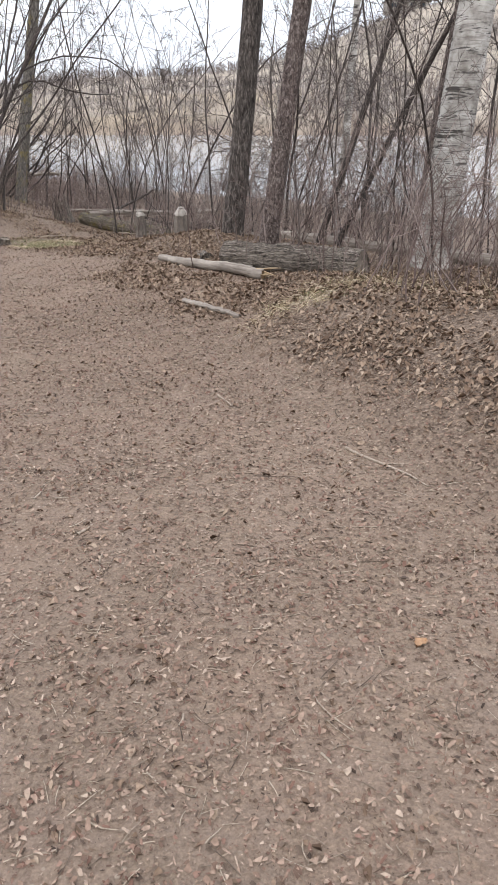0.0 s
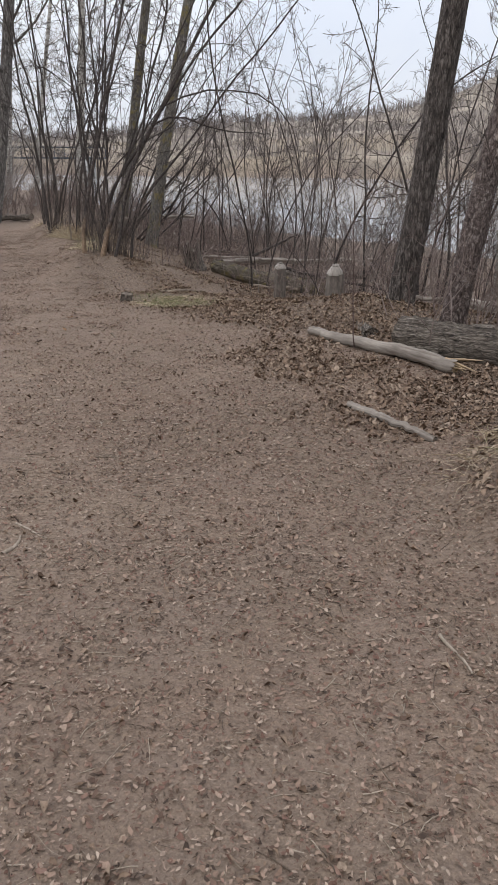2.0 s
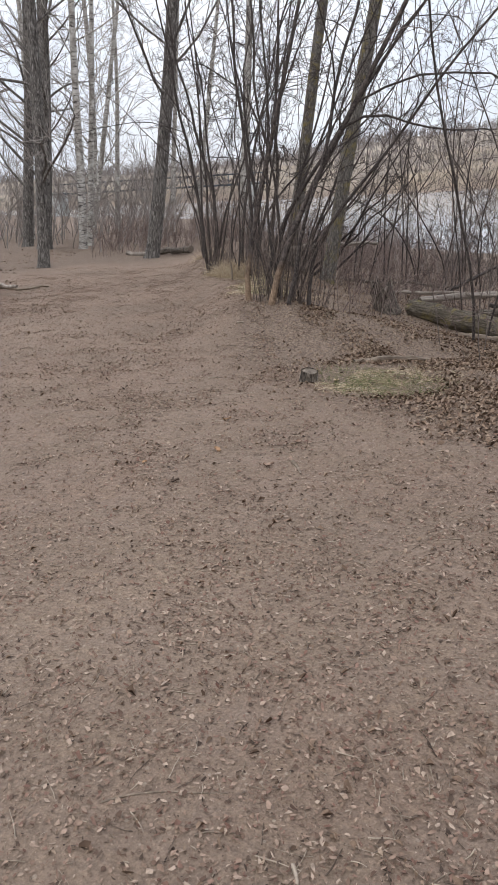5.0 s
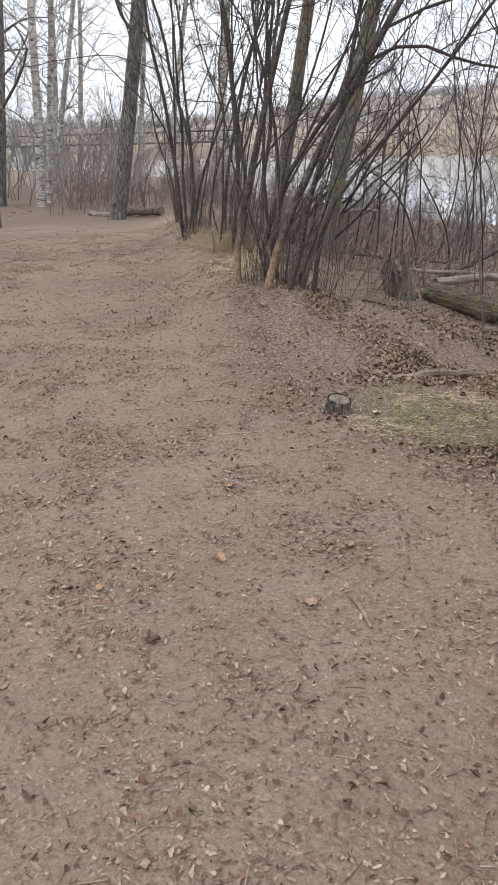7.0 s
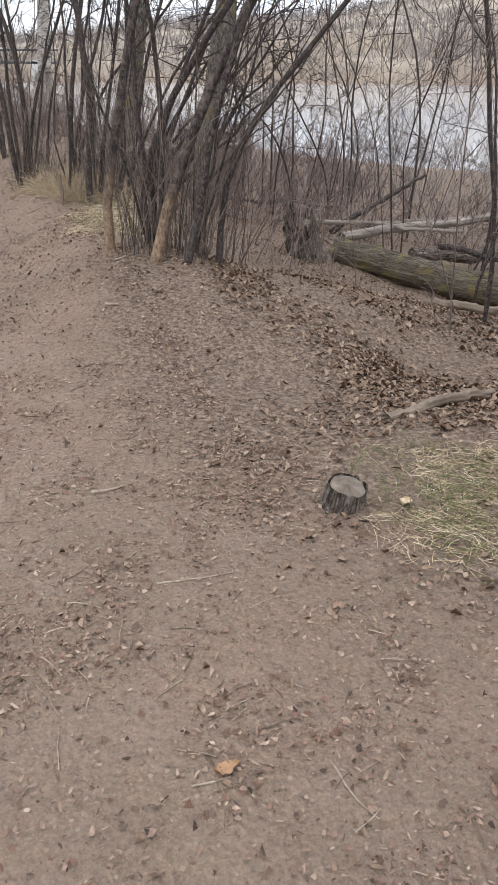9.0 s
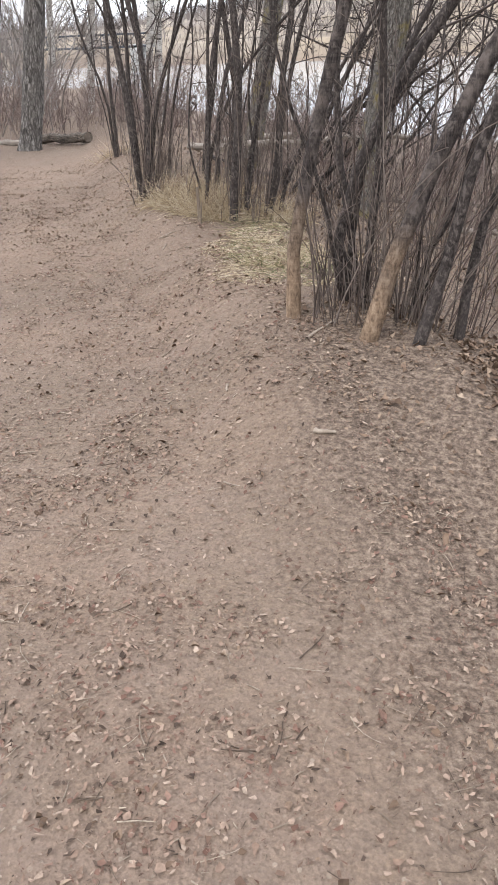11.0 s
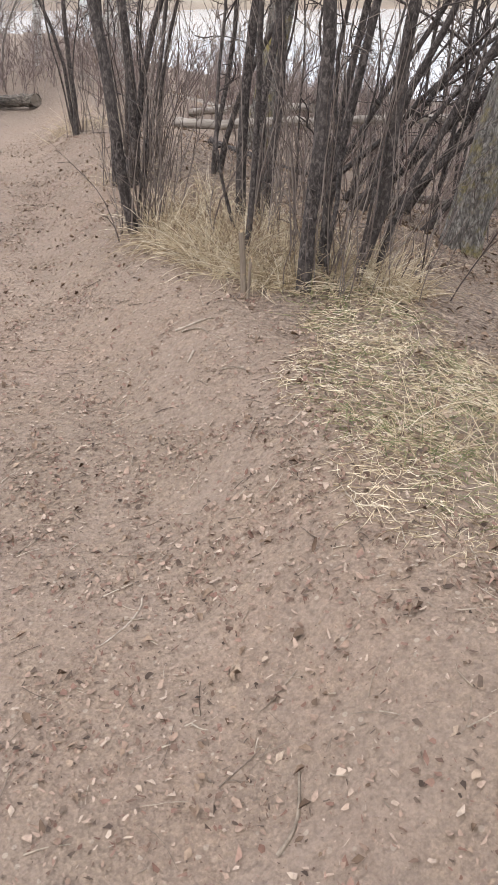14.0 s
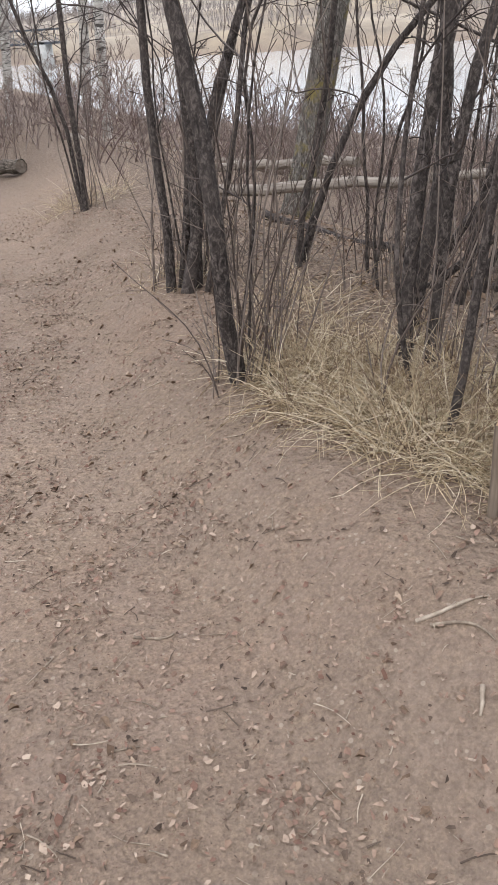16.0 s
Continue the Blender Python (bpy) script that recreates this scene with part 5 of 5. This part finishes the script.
stick(-4.88, 11.55, -47, 0.07, 0.005, STICK_PALE, "bleached dry stick lying on trodden earth", 661)
# sticks end


# ---- single large leaves ----
def leaf(x, y, size, angle, material, label, seed):
    """One curled fallen leaf with a stalk."""
    rng = np.random.RandomState(seed)
    ob = thing("leaf", (x, y, hz(x, y) + 0.004), label, "leaf", "large leaves on the trail")
    ob.rotation_euler = (rng.normal(0, 0.1), rng.normal(0, 0.1), radians(angle))
    n, m = 9, 7
    u, w = np.meshgrid(np.linspace(0, 1, n), np.linspace(-1, 1, m), indexing="ij")
    wide = 0.42 * np.sin(np.clip(u * 1.02, 0, 1) * np.pi) ** 0.7 * (1 + 0.22 * np.sin(u * 19 + seed)) * (1 - 0.35 * u)
    v = np.stack([(u - 0.5) * size, w * wide * size, size * (0.16 * w ** 2 + 0.08 * np.sin(u * 5 + seed) + 0.03 * rng.normal(0, 1, (n, m))) + 0.004], -1)
    idx = np.arange(n * m).reshape(n, m)
    f = np.stack([idx[:-1, :-1], idx[1:, :-1], idx[1:, 1:], idx[:-1, 1:]], -1).reshape(-1, 4)
    part("blade", (v.reshape(-1, 3), f), material, ob)
    p, r = stems(rng, [(-size * 0.48, 0, size * 0.08)], [(-1, 0.2, 0)], [size * 0.6], [0.0012], 4, 0.1, -0.02, 0.7)
    part("stalk", tubes(p, r, 4), STICK, ob)
    return ob


leaf(-3.5, 8.88, 0.055, 20, ORANGE, "orange-brown fallen leaf on bare earth", 801)
leaf(-3.32, 8.3, 0.055, 150, ORANGE, "pale orange fallen leaf on bare earth", 802)
leaf(-3.63, 7.99, 0.04, 80, ORANGE, "small orange fallen leaf on bare earth", 803)
leaf(0.5, 1.68, 0.05, 40, ORANGE, "torn orange-brown leaf on bare earth", 804)
leaf(-3.05, 10.0, 0.06, 60, STRAW, "large pale yellow leaf beside the stump", 805)
leaf(-2.89, 8.52, 0.05, 100, CHIPS, "narrow pale dry leaf on bare earth", 806)
leaf(-2.93, 8.12, 0.06, 30, CHIPS, "crumpled pale dry leaf on bare earth", 807)
leaf(-3.34, 7.8, 0.05, 10, DARKBITS, "dark curled rotten leaf on bare earth", 808)
leaf(-4.83, 12.12, 0.035, 15, CHIPS, "pale torn leaf on bare earth", 809)


# ---- the far bank ----
def far_woods():
    rng = np.random.RandomState(501)
    n = 13000
    az, dist = np.radians(rng.uniform(-42, 26, n)), rng.uniform(168, 345, n)
    x, y = dist * np.sin(az), dist * np.cos(az)
    v = y - (162 - 0.05 * x)
    right = np.degrees(az) > 2
    keep = ((v > 34 + 34 * rng.rand(n) + 10 * vnoise(x, y, 20, 3)) | (right & (v > 4) & (rng.rand(n) < 0.75)) | ((v > 2) & (rng.rand(n) < 0.3 + 0.3 * vnoise(x, y, 25, 9))))
    x, y = x[keep], y[keep]
    n = len(x)
    tall = rng.uniform(1.2, 5.0, n) * (0.8 + 0.3 * vnoise(x, y, 30, 7))
    base = np.stack([x, y, height(x, y, False) - 0.1], 1)
    way = np.stack([rng.normal(0, 0.06, n), rng.normal(0, 0.06, n), np.ones(n)], 1)
    p, r = stems(rng, base, way, tall, rng.uniform(0.03, 0.07, n), 3, 0.05, 0.02, 0.3)
    bp, br = sprout(rng, p, r, 4, 0.1, 1.0, 30, 0.5, 1, 0.06, 0.08, 0.5, 0.5)
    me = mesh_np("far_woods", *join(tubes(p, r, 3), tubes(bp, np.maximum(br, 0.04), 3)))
    me.materials.append(FARWOOD_HAZED)
    return tagged(new("far_woods", me), "bare brown woods on the hills across the river, haze paled into their colour", "woods", kind="stuff")


far_woods()


def box(c, size, yaw=0.0):
    """Vertices and faces of a box centred at c."""
    q = np.array([(i, j, k) for k in (-0.5, 0.5) for j in (-0.5, 0.5) for i in (-0.5, 0.5)]) * np.array(size)
    co, si = np.cos(yaw), np.sin(yaw)
    q = np.stack([q[:, 0] * co - q[:, 1] * si, q[:, 0] * si + q[:, 1] * co, q[:, 2]], 1) + np.array(c)
    f = np.array([(0, 2, 3, 1), (4, 5, 7, 6), (0, 1, 5, 4), (2, 6, 7, 3), (0, 4, 6, 2), (1, 3, 7, 5)])
    return q, f


def bridge():
    """A truss footbridge far upstream, seen nearly side on."""
    ob = thing("bridge", (-55, 128, 0), "dark steel truss bridge on a pale concrete pier far upstream", "bridge")
    span, deck, top = 46.0, 1.0, 2.7
    part("deck", mesh_np("deck", *box((-span / 2 + 8, 0, deck), (span, 3.0, 0.3)), False), STEEL, ob)
    for yy in (-1.5, 1.5):
        part("top_chord", mesh_np("top_chord", *box((-span / 2 + 8, yy, top), (span, 0.2, 0.2)), False), STEEL, ob)
        for i in range(16):
            x0 = 8 - span + i * span / 15
            part("post", mesh_np("post", *box((x0, yy, (deck + top) / 2), (0.09, 0.09, top - deck)), False), STEEL, ob)
            if i < 15:
                p = np.array([[(x0, yy, deck if i % 2 else top), (x0 + span / 15, yy, top if i % 2 else deck)]])
                part("brace", tubes(p, np.full((1, 2), 0.04), 4), STEEL, ob)
    part("pier", mesh_np("pier", *box((5.4, 0, -1.0), (1.6, 3.0, 4.7)), False), CONCRETE, ob, "pale concrete pier")
    part("pier_footing", mesh_np("pier_footing", *box((5.4, 0, -3.0), (2.8, 4.2, 1.4)), False), CONCRETE, ob)
    part("pier", mesh_np("pier", *box((-34.0, 0, -1.0), (1.6, 3.0, 4.7)), False), CONCRETE, ob, "pale concrete pier")
    return ob


bridge()


def hill_house():
    x, y = 56, 300
    z = hz(x, y)
    ob = thing("house", (x, y, z), "pale house with a low dark roof on the hilltop", "house")
    part("wall", mesh_np("wall", *box((0, 0, 1.5), (15, 8, 4.0)), False), HOUSEWALL, ob)
    v = np.array([(-8.2, -4.8, 3.5), (8.2, -4.8, 3.5), (8.2, 4.8, 3.5), (-8.2, 4.8, 3.5), (-5, 0, 5.6), (5, 0, 5.6), (-8.2, -4.8, 3.2), (8.2, -4.8, 3.2), (8.2, 4.8, 3.2), (-8.2, 4.8, 3.2)])
    bm = bmesh.new()
    vs = [bm.verts.new(p) for p in v]
    for f in [(0, 1, 5, 4), (1, 2, 5), (2, 3, 4, 5), (3, 0, 4), (6, 7, 1, 0), (7, 8, 2, 1), (8, 9, 3, 2), (9, 6, 0, 3), (9, 8, 7, 6)]:
        bm.faces.new([vs[i] for i in f])
    me = bpy.data.meshes.new("roof")
    bm.to_mesh(me)
    bm.free()
    part("roof", me, ROOFING, ob)
    for i in range(4):
        part("window", mesh_np("window", *box((-5.2 + 3.4 * i, -4.02, 1.9), (1.8, 0.12, 1.4)), False), PANE, ob)
    return ob


hill_house()
